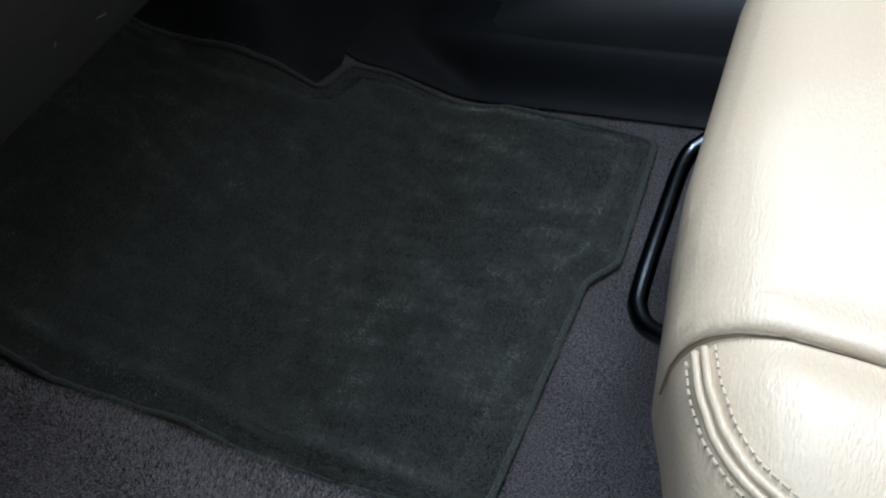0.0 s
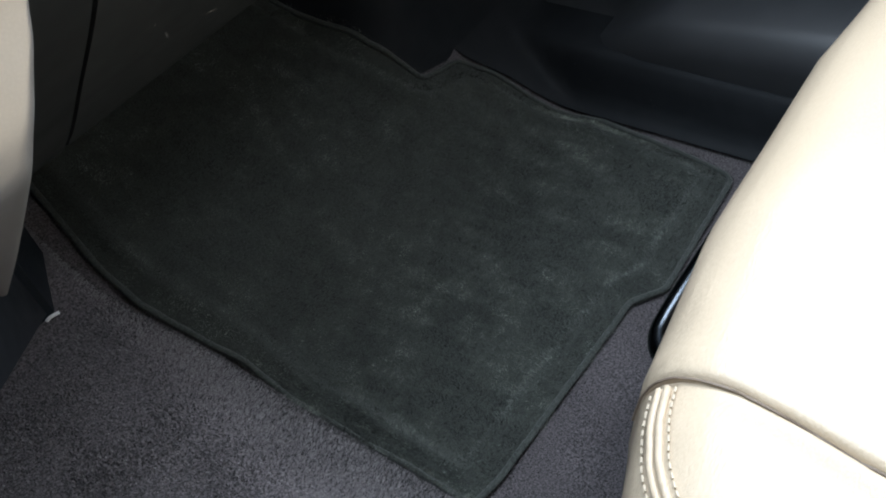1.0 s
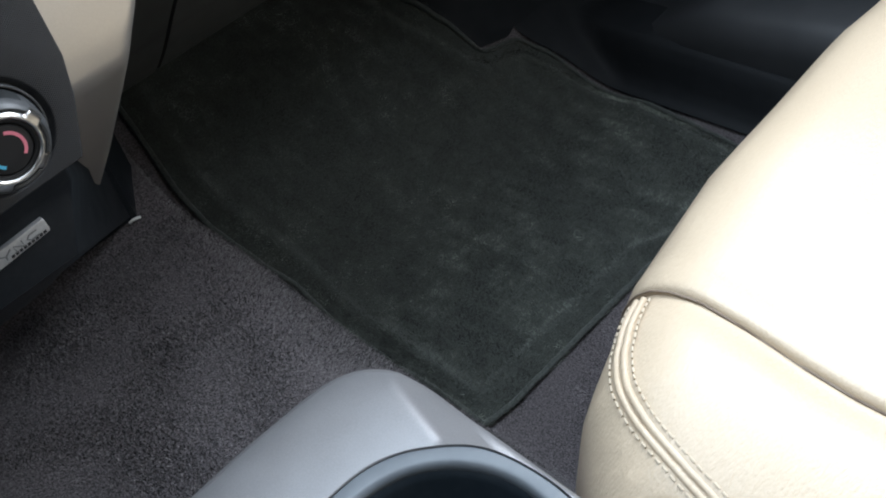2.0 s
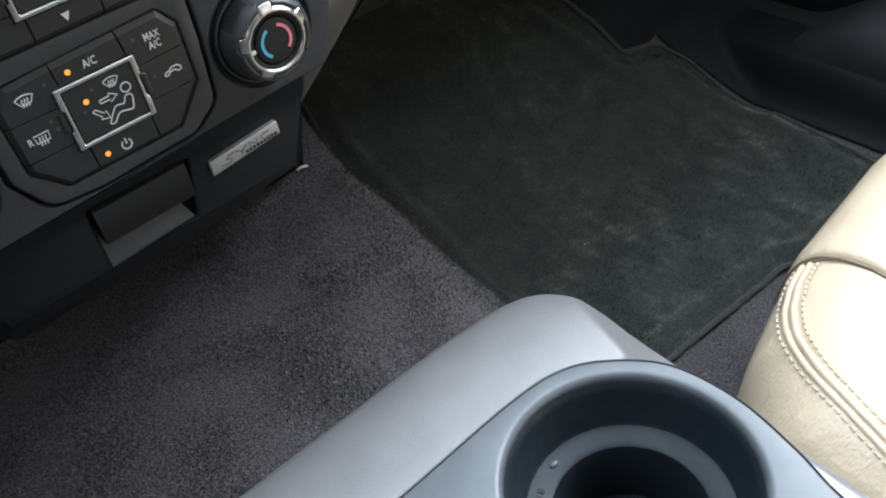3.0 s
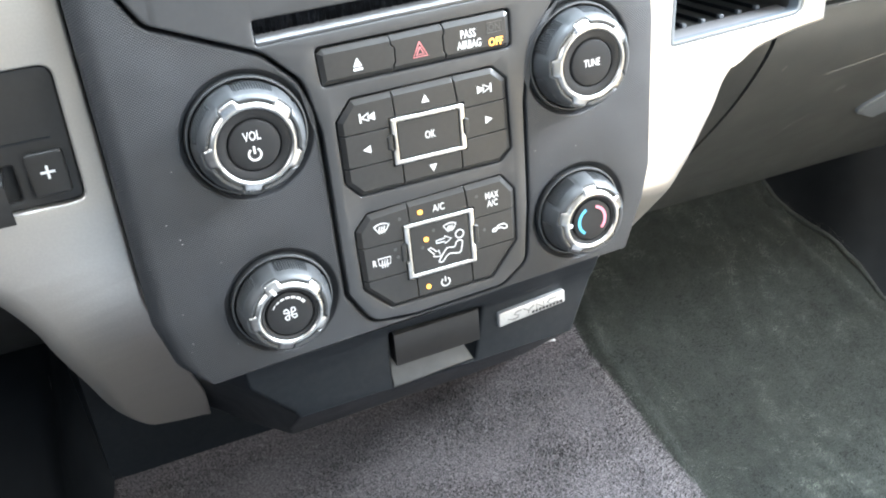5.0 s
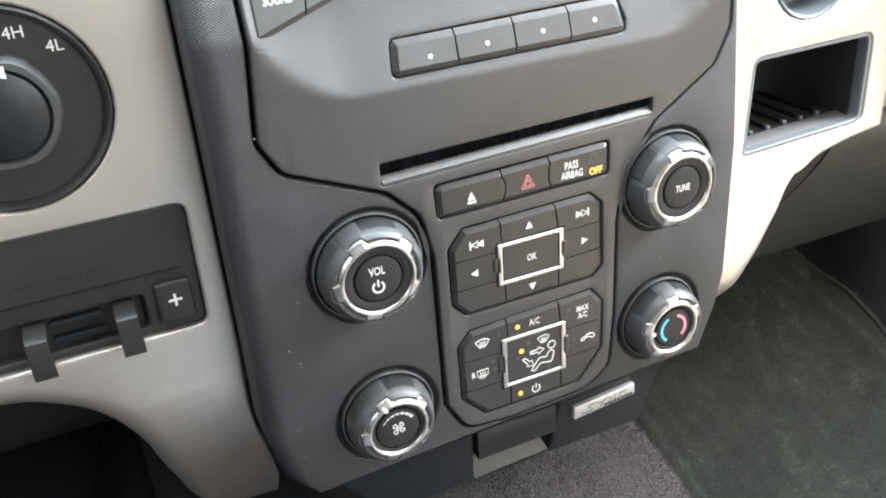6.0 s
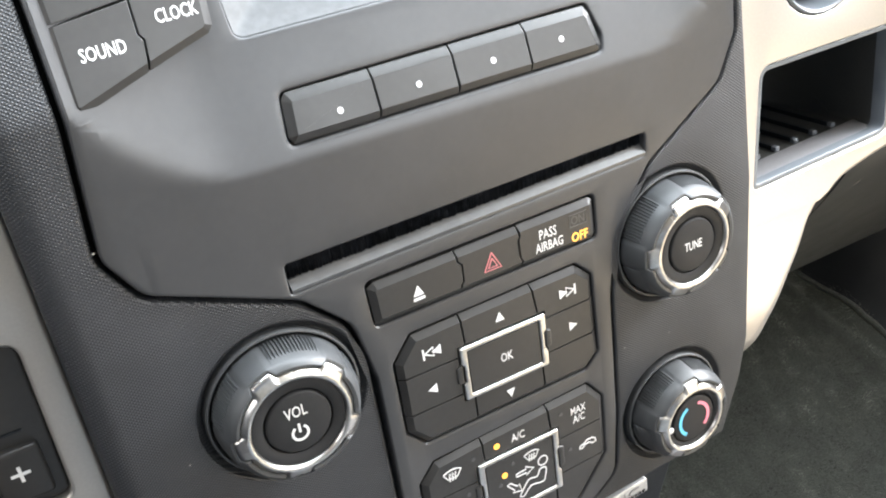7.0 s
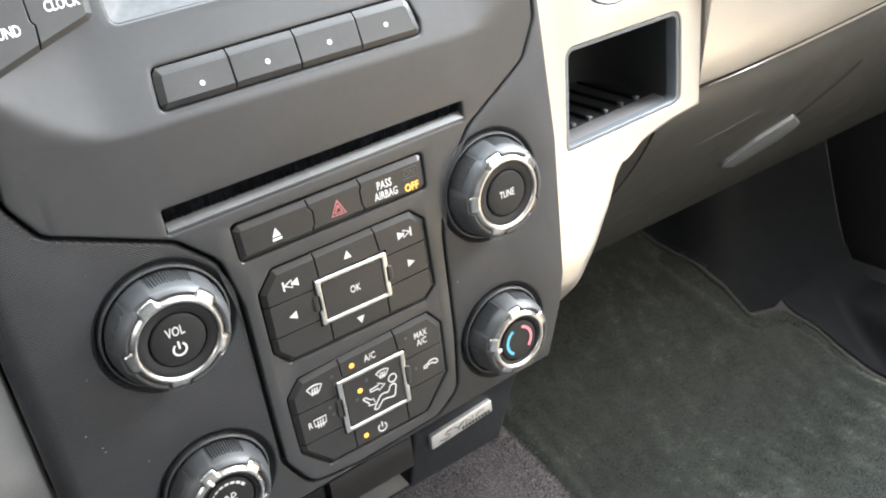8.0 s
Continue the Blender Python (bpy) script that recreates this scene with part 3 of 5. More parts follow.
for k in range(7):
    u = 173 + 13 * k
    part("floor_rib", loft([[at_side(u - 1.3, -4.5 + 0.038 * (u - 175), -h), at_side(u - 0.8, -1.2 + 0.038 * (u - 175), -h), at_side(u + 0.8, -1.2 + 0.038 * (u - 175), -h), at_side(u + 1.3, -4.5 + 0.038 * (u - 175), -h)] for h in (23, 74)]), BLACK, right_trim)
    part("rib_end", slab(rounded([(u - 1.6, -4.5 + 0.038 * (u - 175)), (u + 1.6, -4.5 + 0.038 * (u - 175)), (u + 1.4, -1.0 + 0.038 * (u - 175)), (u - 1.4, -1.0 + 0.038 * (u - 175))], 0.5, 2), [], -21.2, -24, 0.4, at_side), TRAY, right_trim)
part("vent_ring", lathe(214, 97, [(28.6, -8), (28.6, -0.4), (27.6, 0.4), (26.6, -0.4), (25.5, -6), (24.5, -22), (2, -22)], 60, put=at_side), TRAY, right_trim, "grey round vent barrel")
part("vent_vane", slab(rounded([(193, 92), (235, 92), (233, 101), (195, 101)], 3), [], -6, -14, 1, at_side), BLACK, right_trim, "black vent vane")

# Left silver trim with switches ----------------------------------------------
left_trim = thing("dash_trim", (-0.16, 0.05, 0.29), "warm silver dash trim with switches and drive selector", "dash trim")
edge = [(-124, 160), (-124, -72, 10), (-121, -100, 14), (-113, -140, 20), (-104, -200, 20), (-103, -238, 4)] + [(q.x, q.y) for q in smooth_line([(-108, -235), (-129, -230), (-146, -220), (-159, -188), (-167, -140), (-172, -106), (-177, -82), (-190, -57), (-208, -42), (-232, -34), (-300, -30)], 5)] + [(-300, 160)]
pts = rounded(edge, 0, 8)
dense = []
for a, b in zip(pts, pts[1:] + pts[:1]):
    k = max(1, int((b - a).length / 12))
    dense += [a.lerp(b, i / k) for i in range(k)]
dial_hole = [Vector(p) for p in arc(-193, 97, 41, 0, 350, 35)]
box_hole = rounded([(-300 + 2, -16, 2), (-135, -16, 5), (-134, 45, 6), (-298, 45, 2)])
bm = slab(dense, [dial_hole, box_hole], 0.0, -16.0, 1.5, lambda u, v, h: (u / 1000, v / 1000, h / 1000), 6, lambda p: 1.5 + 12.0 * step01((-138 - p.x) / 18) * step01((-16 - p.y) / 12) * (1 - 0.45 * step01((-140 - p.y) / 70)))
for v in range(-236, -16, 8):
    bmesh.ops.bisect_plane(bm, geom=bm.verts[:] + bm.edges[:] + bm.faces[:], plane_co=(0, v / 1000, 0), plane_no=(0, 1, 0))
for w in bm.verts:
    w.co = at_trim(w.co.x * 1000, w.co.y * 1000, w.co.z * 1000)
part("panel", bm, SILVER, left_trim, "warm silver painted panel")
# Dark sheet for the shade behind the trim's openings.
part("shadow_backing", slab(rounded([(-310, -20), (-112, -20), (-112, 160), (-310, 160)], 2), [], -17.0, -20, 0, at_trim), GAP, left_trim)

dial = part("drive_selector", lathe(-193, 97, [(40.4, -6), (40.4, -0.6), (39.4, 0.2), (38.2, -0.6), (37, -3.4), (30, -3.6), (22, -3.2)], 72, put=at_trim), BUTTON, left_trim, "black round drive selector dial")
part("knob_ring", lathe(-193, 97, [(21.5, -3.4), (21.5, 5), (20.5, 6.5), (18.5, 6.5), (17.5, 5.0), (17.0, 3.0)], 72, lambda a, k: 1 + (0.025 if math.cos(6 * a) > 0.2 else 0) * (k < 3), at_trim), GRIP, dial, "grey knob ring")
part("knob_cap", lathe(-193, 97, [(17, 1), (17, 7), (15.5, 8.2), (3, 8.6)], 60, put=at_trim), BLACK, dial)
part("pointer", filled([[(-190, 108), (-187, 108), (-187, 116), (-190, 116)]], 8.0, at_trim), INK, dial)
for text, u, v in (("2H", -196, 127), ("4H", -181, 125), ("4L", -168, 118)):
    part("printing", lettering(text, u, v, 6.5, -3.5, at_trim), INK, dial)

plate_edge = offset(box_hole, 0.2)
switch_plate = part("switch_plate", slab(plate_edge, [rounded([(-262, -12), (-160, -12), (-160, 5), (-262, 5)], 2)], -3.0, -14, 1.2, at_trim), BUTTON, left_trim, "black trailer brake switch plate")
# Black sheet for the shade inside the lever slot.
part("slot_back", slab(rounded([(-264, -14), (-158, -14), (-158, 7), (-264, 7)], 2), [], -8, -10, 0, at_trim), GAP, switch_plate)
part("moulded_line", stroke([[(-262, 14), (-142, 14)]], 0.8, -3.0, at_trim, thick=0.5), BLACK, switch_plate)
for k in range(12):
    u = -235 + 6.2 * k
    part("embossed_bar", filled([[(u, 18.5), (u + 4.4, 18.5), (u + 4.4, 22.5), (u, 22.5)]], -3.0, at_trim, 0.35), BUTTON, switch_plate)
for k in range(2):
    part("slot_rail", slab(rounded([(-200, -9 + 8 * k), (-178, -9 + 8 * k), (-178, -6 + 8 * k), (-200, -6 + 8 * k)], 1), [], -4.5, -9, 0.5, at_trim), BLACK, switch_plate)
for u in (-206, -169):
    lever = loft([[at_trim(u + a * s, v + c, h) for a, c in ((-4.5, 0), (4.5, 0), (4.5, 3), (-4.5, 3))] for v, h, s in ((0.5, -9, 1.0), (0.5, 6, 1.0), (-1.5, 9.5, 0.96), (-14, 10.5, 1.05), (-17, 9.0, 1.05), (-17, 6.5, 1.0))])
    part("brake_lever", lever, BUTTON, switch_plate, "black slide lever")
plus = part("plus_button", slab(rounded([(-155, -11), (-139, -11), (-139, 9), (-155, 9)], 2), [], 0.0, -8, 1.2, at_trim), BUTTON, switch_plate, "black button with white plus")
part("plus_mark", filled([[(-150, -0.55), (-147.55, -0.55), (-147.55, -3), (-146.45, -3), (-146.45, -0.55), (-144, -0.55), (-144, 0.55), (-146.45, 0.55), (-146.45, 3), (-147.55, 3), (-147.55, 0.55), (-150, 0.55)]], 0.02, at_trim), INK, plus)

# Centre stack ---------------------------------------------------------------
stack = thing("centre_stack", (0.01, 0.02, 0.41), "charcoal radio and climate panel with chrome-ringed knobs", "centre console panel")
face_edge = rounded([(-101, 220, 3), (-101, 112, 20), (-104, 74, 9), (-96, 60, 9), (-52, 41, 16), (-37, 26, 16), (-32.5, 2, 12), (-32, -82, 6), (-22, -100.5, 12), (2, -103, 10), (50, -101, 10), (64, -91, 10), (66.5, -60, 10), (67, -4, 16), (71, 22, 16), (88, 45, 12), (122, 67, 10), (130, 84, 10), (126, 220, 3)])
outer_edge = rounded([(-123, 232, 4), (-123, -74, 16), (-117, -98, 10), (-103, -110.0, 3), (126.5, -101.6, 2), (136.5, -74, 12), (140.5, -55, 10), (140.5, 22, 20), (134, 104, 20), (132, 232, 4)])
# Each knob: place, radius, width of the dished recess round it, turn of its five lugs, kind.
KNOBS = [(-64.6, 6.9, 24.0, 4.4, 114, "VOL"), (97.8, 10.9, 24.0, 4.2, 106, "TUNE"), (-63.5, -76.0, 21.8, 4.8, 110, "fan"), (97.2, -71.4, 21.8, 4.8, 93, "heat")]
knob_holes = [[Vector(p) for p in arc(u, v, r + wide, 0, 354, 59)] for u, v, r, wide, _, _ in KNOBS]
rim_line = []
for a, e in zip(outer_edge, outer_edge[1:] + outer_edge[:1]):
    k = max(1, int((e - a).length / 7)) if max(a.x, e.x) < -90 else 1
    rim_line += [a.lerp(e, i / k) for i in range(k)]
ring = slab(rim_line, [offset(face_edge, -1.7)] + knob_holes, 0.0, -30, 1.5, lambda u, v, h: (u / 1000, v / 1000, h / 1000), 5, lambda p: 0.9 + 8.1 * step01((-104 - p.x) / 14))
for v in (84, 86, 88, 91, 94, 97, 100, 103, 106, 109, 112, 115, 118, 121, 130):
    bmesh.ops.bisect_plane(ring, geom=ring.verts[:] + ring.edges[:] + ring.faces[:], plane_co=(0, v / 1000, 0), plane_no=(0, 1, 0))
for w in ring.verts:
    w.co = at_panel(w.co.x * 1000, w.co.y * 1000, w.co.z * 1000)
part("surround", ring, KNIT, stack, "charcoal finely ribbed plastic surround", 40)
# Black sheet for the shade seen through the panel's joints.
part("backing", slab(offset(outer_edge, 6), [], -5.0, -26, 0, at_panel), GAP, stack, "black sheet for the shade behind the panel")

row_edge = rounded([(-29.6, 21.3), (4, 21.9), (61.9, 22.7), (61.9, 40.6), (-30.6, 38.9)], 2.6)
ok_edge = rounded([(-26.0, 4.8), (-18.2, 14.2), (51.2, 15.6), (58.5, 8.8), (59.4, -26.6), (52.8, -32.7), (-18.8, -33.0), (-25.8, -25.2)], 2.0)
clim_edge = rounded([(-24.8, -49.8), (-17.8, -42.1), (52.6, -39.2), (59.8, -48.3), (59.6, -77.4), (44.5, -95.4), (-11.2, -95.5), (-24.2, -81.6)], 2.0)
preset_edge = rounded([(-44.2, 89.6), (70.6, 90.6), (71.8, 96), (68.2, 107.0), (-42.6, 104.9)], 2.6)
slot_edge = rounded([(-54.5, 44.2), (86, 48.2), (86.3, 56.8), (-54.5, 54.4)], 1.2)
screen_edge = rounded([(-50, 121.8), (78, 124.6), (82, 210), (-55, 210)], 3.5)
face = slab(face_edge, [row_edge, ok_edge, clim_edge, preset_edge, slot_edge, screen_edge], 1.2, -8, 1.25, lambda u, v, h: (u / 1000, v / 1000, h / 1000))
for v in (84, 85, 86, 87, 89, 91, 94, 97, 100, 103, 106, 109, 112, 115, 118):
    bmesh.ops.bisect_plane(face, geom=face.verts[:] + face.edges[:] + face.faces[:], plane_co=(0, v / 1000, 0), plane_no=(0, 1, 0))
for u in list(range(-98, -40, 4)) + list(range(-36, 92, 8)) + [94, 100, 106, 112, 118, 124]:
    bmesh.ops.bisect_plane(face, geom=face.verts[:] + face.edges[:] + face.faces[:], plane_co=(u / 1000, 0, 0), plane_no=(1, 0, 0))
for w in face.verts:
    w.co = at_panel(w.co.x * 1000, w.co.y * 1000, w.co.z * 1000)
part("faceplate", face, FACE, stack, "smooth charcoal faceplate", 25)

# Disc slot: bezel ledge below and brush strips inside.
part("slot_ledge", loft([[at_panel(u, v + (u + 54) * 0.0285, h) for v, h in ((44.3, -6), (44.3, 0.9), (45.4, 1.1), (48.4, -2.2), (48.4, -6))] for u in (-54, -53, 16, 85.4, 86.2)]), LIP, stack, "slot lip, paler for its highlight")
brush = bmesh.new()
rng = random.Random(5)
for k in range(2600):
    u = -53.5 + 139 * k / 2600 + rng.uniform(-0.2, 0.2)
    base = 54.3 + (u + 54) * 0.016
    w, tip = 0.09, 47.2 + (u + 54) * 0.026 + rng.uniform(-0.5, 0.7) + 0.7 * noise.noise((u * 0.25, 3, 1))
    q = [brush.verts.new(at_panel(a, b, c)) for a, b, c in ((u - w, base, -1.0), (u + w, base, -1.0), (u + w + rng.uniform(-1.0, 1.0), tip, rng.uniform(-3.4, -1.6)), (u - w + rng.uniform(-0.3, 0.3), tip, -3.0))]
    brush.faces.new(q)
brush_ob = part("slot_brush", brush, BRISTLE, stack, "black dusty brush strip")
tagged(brush_ob, kind="stuff")

# Screen in its sloping frame.
pane_edge = rounded([(-28, 140), (57, 142), (60, 192), (-32, 192)], 3.5)
part("screen_bezel", loft([[at_panel(p.x, p.y, h) for p in line] for line, h in ((screen_edge, 0.7), (offset(screen_edge, 0.5), 0.4), (offset(screen_edge, 1.2), -0.4), (pane_edge, -13.0))], True, (False, False)), BEZEL, stack, "sloping satin bezel")
part("screen", slab(offset(pane_edge, -0.6), [], -13.2, -16, 0.2, at_panel), BUTTON, stack, "dark glossy display pane")


def inset(poly, steps):
    """The outline with each side moved inwards by its own step."""
    out, k = [], len(poly)
    for i in range(k):
        a, b, c = poly[i - 1], poly[i], poly[(i + 1) % k]
        d1, d2 = (b - a).normalized(), (c - b).normalized()
        n1, n2 = Vector((-d1.y, d1.x)), Vector((-d2.y, d2.x))
        s1, s2 = steps[i - 1], steps[i]
        det = n1.x * n2.y - n1.y * n2.x
        if abs(det) < 0.05:
            out.append(b + (n1 + n2).normalized() * (s1 + s2) / 2)
            continue
        r1, r2 = n1.dot(b) + s1, n2.dot(b) + s2
        out.append(Vector(((r1 * n2.y - r2 * n1.y) / det, (n1.x * r2 - n2.x * r1) / det)))
    return out


def beside(p, line):
    """Distance of a point from a closed outline."""
    best = 1e9
    for a, b in zip(line, line[1:] + line[:1]):
        d = b - a
        t = min(max((p - a).dot(d) / max(d.length_squared, 1e-9), 0), 1)
        best = min(best, (a + d * t - p).length)
    return best


def keycap(edge, frame_line, h=2.4, wide=2.3, deep=1.8, put=at_panel, fillet=0.22):
    """A key with a broad chamfer along the outer edge of its group and narrow joints to its neighbours."""
    poly = ccw([Vector(p[:2]) for p in edge])
    k = len(poly)
    outer = [beside((poly[i] + poly[(i + 1) % k]) / 2, frame_line) < 1.7 for i in range(k)] if frame_line else [False] * k
    top = inset(poly, [wide if o else 0.12 for o in outer])
    bm = bmesh.new()
    low = [bm.verts.new((p.x, p.y, -4.0)) for p in poly]
    mid = [bm.verts.new((p.x, p.y, h - (deep if outer[i] or outer[i - 1] else 0.12))) for i, p in enumerate(poly)]
    high = [bm.verts.new((p.x, p.y, h)) for p in top]
    for r1, r2 in ((low, mid), (mid, high)):
        for i in range(k):
            j = (i + 1) % k
            bm.faces.new((r1[i], r1[j], r2[j], r2[i]))
    bm.faces.new(high)
    bm.normal_update()
    sharp = [e for e in bm.edges if len(e.link_faces) == 2 and e.calc_face_angle(0) > 0.2]
    bmesh.ops.bevel(bm, geom=sharp, offset=fillet, segments=2, profile=0.5, affect="EDGES", clamp_overlap=True)
    for w in bm.verts:
        w.co = put(*w.co)
    return bm


def button(edge, label="black satin push button", frame_line=None, h=2.4, name="button", wide=2.3, deep=1.8):
    return part(name, keycap(edge, frame_line, h, wide, deep), BUTTON, stack, label, 8)


def mark(bm, parent, material=None, name="symbol"):
    return part(name, bm, material or INK, parent)


def triangle(u, v, s, turn):
    return [(u + s * math.cos(radians(turn + a)), v + s * math.sin(radians(turn + a))) for a in (0, 125, 235)]


def closed(line):
    return list(line) + [line[0]]


def windscreen_sign(u, v, w, h, width=0.5):
    """A fan-shaped windscreen with three wavy air streams."""
    t = w / 8
    lines = [closed([(u - 3.9 * t, v + 1.5 * t), (u - 2.0 * t, v + 2.3 * t), (u, v + 2.6 * t), (u + 2.0 * t, v + 2.3 * t), (u + 3.9 * t, v + 1.5 * t), (u + 2.1 * t, v - 1.5 * t), (u - 2.1 * t, v - 1.5 * t)])]
    for k in (-1, 0, 1):
        lines.append([(u + (1.25 * k + 0.35 * math.sin(q * 1.9)) * t, v + (1.1 - 0.62 * q) * t) for q in range(7)])
    return stroke(lines, width, h)


H = 2.42
eject = button([(-29.4, 22.2), (3.3, 22.4), (3.3, 25.6), (4.3, 26.8), (4.4, 33.0), (2.9, 34.4), (2.6, 38.5), (-27.6, 38.0), (-30.0, 36.4)], "black eject button with white symbol", row_edge)
mark(filled([triangle(-12.9, 29.5, 2.45, 90), [(-15.0, 26.3), (-10.7, 26.4), (-10.7, 27.4), (-15.0, 27.3)]], H), eject)
hazard = button([(3.8, 22.5), (28.6, 22.9), (28.4, 26.0), (27.6, 27.0), (27.4, 34.0), (28.2, 35.4), (27.6, 39.2), (3.1, 38.6), (3.4, 34.6), (4.9, 33.2), (4.8, 26.8), (3.8, 25.6)], "black hazard button with red triangle", row_edge)
mark(stroke([closed(triangle(16.4, 29.4, 4.2, 90)), closed(triangle(16.4, 29.2, 2.2, 90))], 0.42, H), hazard, RED_INK)
airbag = button([(29.3, 22.9), (59.8, 23.3), (61.3, 25.2), (61.0, 38.6), (59.3, 39.9), (28.2, 39.4), (28.8, 35.4), (28.0, 34.0), (28.2, 27.0), (29.0, 26.0)], "black airbag warning lamp panel", row_edge)
mark(lettering("PASS", 40.0, 32.8, 5.4, H, wide=0.68, bold=0.045), airbag, name="printing")
mark(lettering("AIRBAG", 40.4, 28.0, 5.2, H, wide=0.66, bold=0.045), airbag, name="printing")
mark(lettering("OFF", 53.6, 26.9, 5.2, H, wide=0.80, bold=0.08), airbag, AMBER, "lit_printing")
mark(lettering("ON", 53.2, 33.7, 4.8, H, wide=0.82), airbag, GREY_INK, "unlit_printing")
mark(stroke([closed([(49.6, 31.4), (57.0, 31.6), (57.0, 36.2), (49.6, 36.0)])], 0.35, H), airbag, GREY_INK, "unlit_box")

SEPS = (-43.6, -13.9, 14.1, 41.9, 70.8)
for k in range(4):
    a, b = SEPS[k] + (0.0 if k == 0 else 0.22), SEPS[k + 1] - (0.0 if k == 3 else 0.22)
    lo, hi = 90.2 + 0.25 * k, 104.6 + 0.5 * k
    edge = [(a, lo), (b, lo + 0.2), (b, hi + 0.4), (a, hi)]
    if k == 0:
        edge = [(a + 1.2, lo), (b, lo + 0.2), (b, hi + 0.4), (a + 2.6, hi), (a + 1.0, hi - 2.0), (a, lo + 2.0)]
    if k == 3:
        edge = [(a, lo), (b - 1.2, lo + 0.2), (b, lo + 2.2), (b - 2.0, hi - 2.4), (b - 3.8, hi + 0.2), (a, hi)]
    key = button(edge, "black preset button with white dot", preset_edge, wide=2.6)
    mark(filled([arc((-26.4, 0.6, 28.0, 54.8)[k], (96.2, 97.2, 97.9, 98.5)[k], 0.95, 0, 345, 12)], H), key, name="dot")

prev = button([(-25.3, -2.0), (-2.0, -2.0), (-2.0, 1.9), (1.1, 1.9), (0.6, 13.9), (-17.9, 13.4), (-25.3, 4.6)], "black track-back button", ok_edge)
mark(filled([triangle(-9.5, 4.7, 2.3, 180), [(-15.4, 2.6), (-14.7, 2.6), (-14.7, 6.9), (-15.4, 6.9)]], H), prev)
mark(stroke([closed(triangle(-12.4, 4.8, 2.2, 180))], 0.5, H + 0.02), prev)
key = button([(1.6, 2.0), (32.1, 2.2), (30.5, 14.7), (1.1, 14.1)], "black up button with white arrow", ok_edge)
mark(filled([triangle(16.5, 7.2, 2.3, 90)], H), key)
nxt = button([(32.7, 2.2), (35.6, 2.2), (35.6, -1.0), (57.8, -0.6), (57.8, 8.5), (50.9, 14.9), (31.0, 14.7)], "black track-forward button", ok_edge)
mark(filled([triangle(43.9, 6.2, 2.3, 0), [(49.2, 4.1), (49.9, 4.1), (49.9, 8.4), (49.2, 8.4)]], H), nxt)
mark(stroke([closed(triangle(46.9, 6.3, 2.2, 0))], 0.5, H + 0.02), nxt)
key = button([(-25.3, -2.4), (-2.0, -2.4), (-2.0, -17.6), (-25.3, -17.8)], "black left button with white arrow", ok_edge)
mark(filled([triangle(-13.2, -10.3, 2.3, 180)], H), key)
key = button([(35.6, -1.4), (58.0, -1.0), (58.3, -15.6), (35.6, -16.3)], "black right button with white arrow", ok_edge)
mark(filled([triangle(47.1, -9.0, 2.3, 0)], H), key)
button([(-25.3, -18.2), (-2.0, -18.0), (-2.0, -21.4), (2.1, -21.4), (2.2, -32.3), (-18.5, -32.4), (-25.2, -25.0)], "plain black blank button", ok_edge)
key = button([(2.6, -21.4), (32.2, -21.4), (32.3, -32.1), (2.7, -32.3)], "black down button with white arrow", ok_edge)
mark(filled([triangle(17.4, -26.0, 2.3, 270)], H), key)
button([(35.6, -16.7), (58.3, -16.0), (58.7, -26.3), (52.5, -32.1), (32.8, -32.1), (32.7, -21.4), (35.6, -21.4)], "plain black blank button", ok_edge)


def clamp(u0, u1, v0, v1, t=2.0):
    """A chrome frame with small grips at its sides."""
    m, q = (v0 + v1) / 2, (v1 - v0) * 0.19
    edge = rounded([(u0 - 0.9, v0), (u1 + 0.9, v0), (u1 + 0.9, m - q), (u1 - 0.2, m - q + 0.8), (u1 - 0.2, m + q - 0.8), (u1 + 0.9, m + q), (u1 + 0.9, v1), (u0 - 0.9, v1), (u0 - 0.9, m + q), (u0 + 0.2, m + q - 0.8), (u0 + 0.2, m - q + 0.8), (u0 - 0.9, m - q)], 1.1, 4)
    hole = rounded([(u0 + t, v0 + t), (u1 - t, v0 + t), (u1 - t, v1 - t), (u0 + t, v1 - t)], 0.6, 3)
    return slab(edge, [hole], 3.5, -3, 0.75, at_panel, 4)


def clamp_pads(u0, u1, m, q):
    """Raised grey pads in the frame's side notches."""
    for a, b in ((u1 + 0.2, u1 + 3.0), (u0 - 0.2, u0 - 3.0)):
        part("clamp_pad", slab(rounded([(a, m - q), (b, m - q + 1.2), (b, m + q - 1.2), (a, m + q)], 0.7, 3), [], 3.0, 0, 0.6, at_panel), BUTTON, stack, "small raised black pad")


part("chrome_clamp", clamp(-0.7, 34.2, -20.9, 1.6), CHROME, stack, "chrome frame round a button")
clamp_pads(-0.7, 34.2, -9.6, 4.4)
key = button([(1.6, -18.6), (31.9, -18.6), (31.9, -0.7), (1.6, -0.7)], "black confirm button", h=3.0)
mark(lettering("OK", 17.1, -9.6, 5.2, 3.02, wide=0.68, bold=0.045), key, name="printing")

# Climate keys.
def lamp_dot(u, v, parent, lit):
    part("indicator", filled([arc(u, v, 1.25 if lit else 0.85, 0, 345, 12)], parent["top"], thick=0.25), AMBER if lit else GREY_INK, parent, "lit amber indicator" if lit else "unlit indicator")


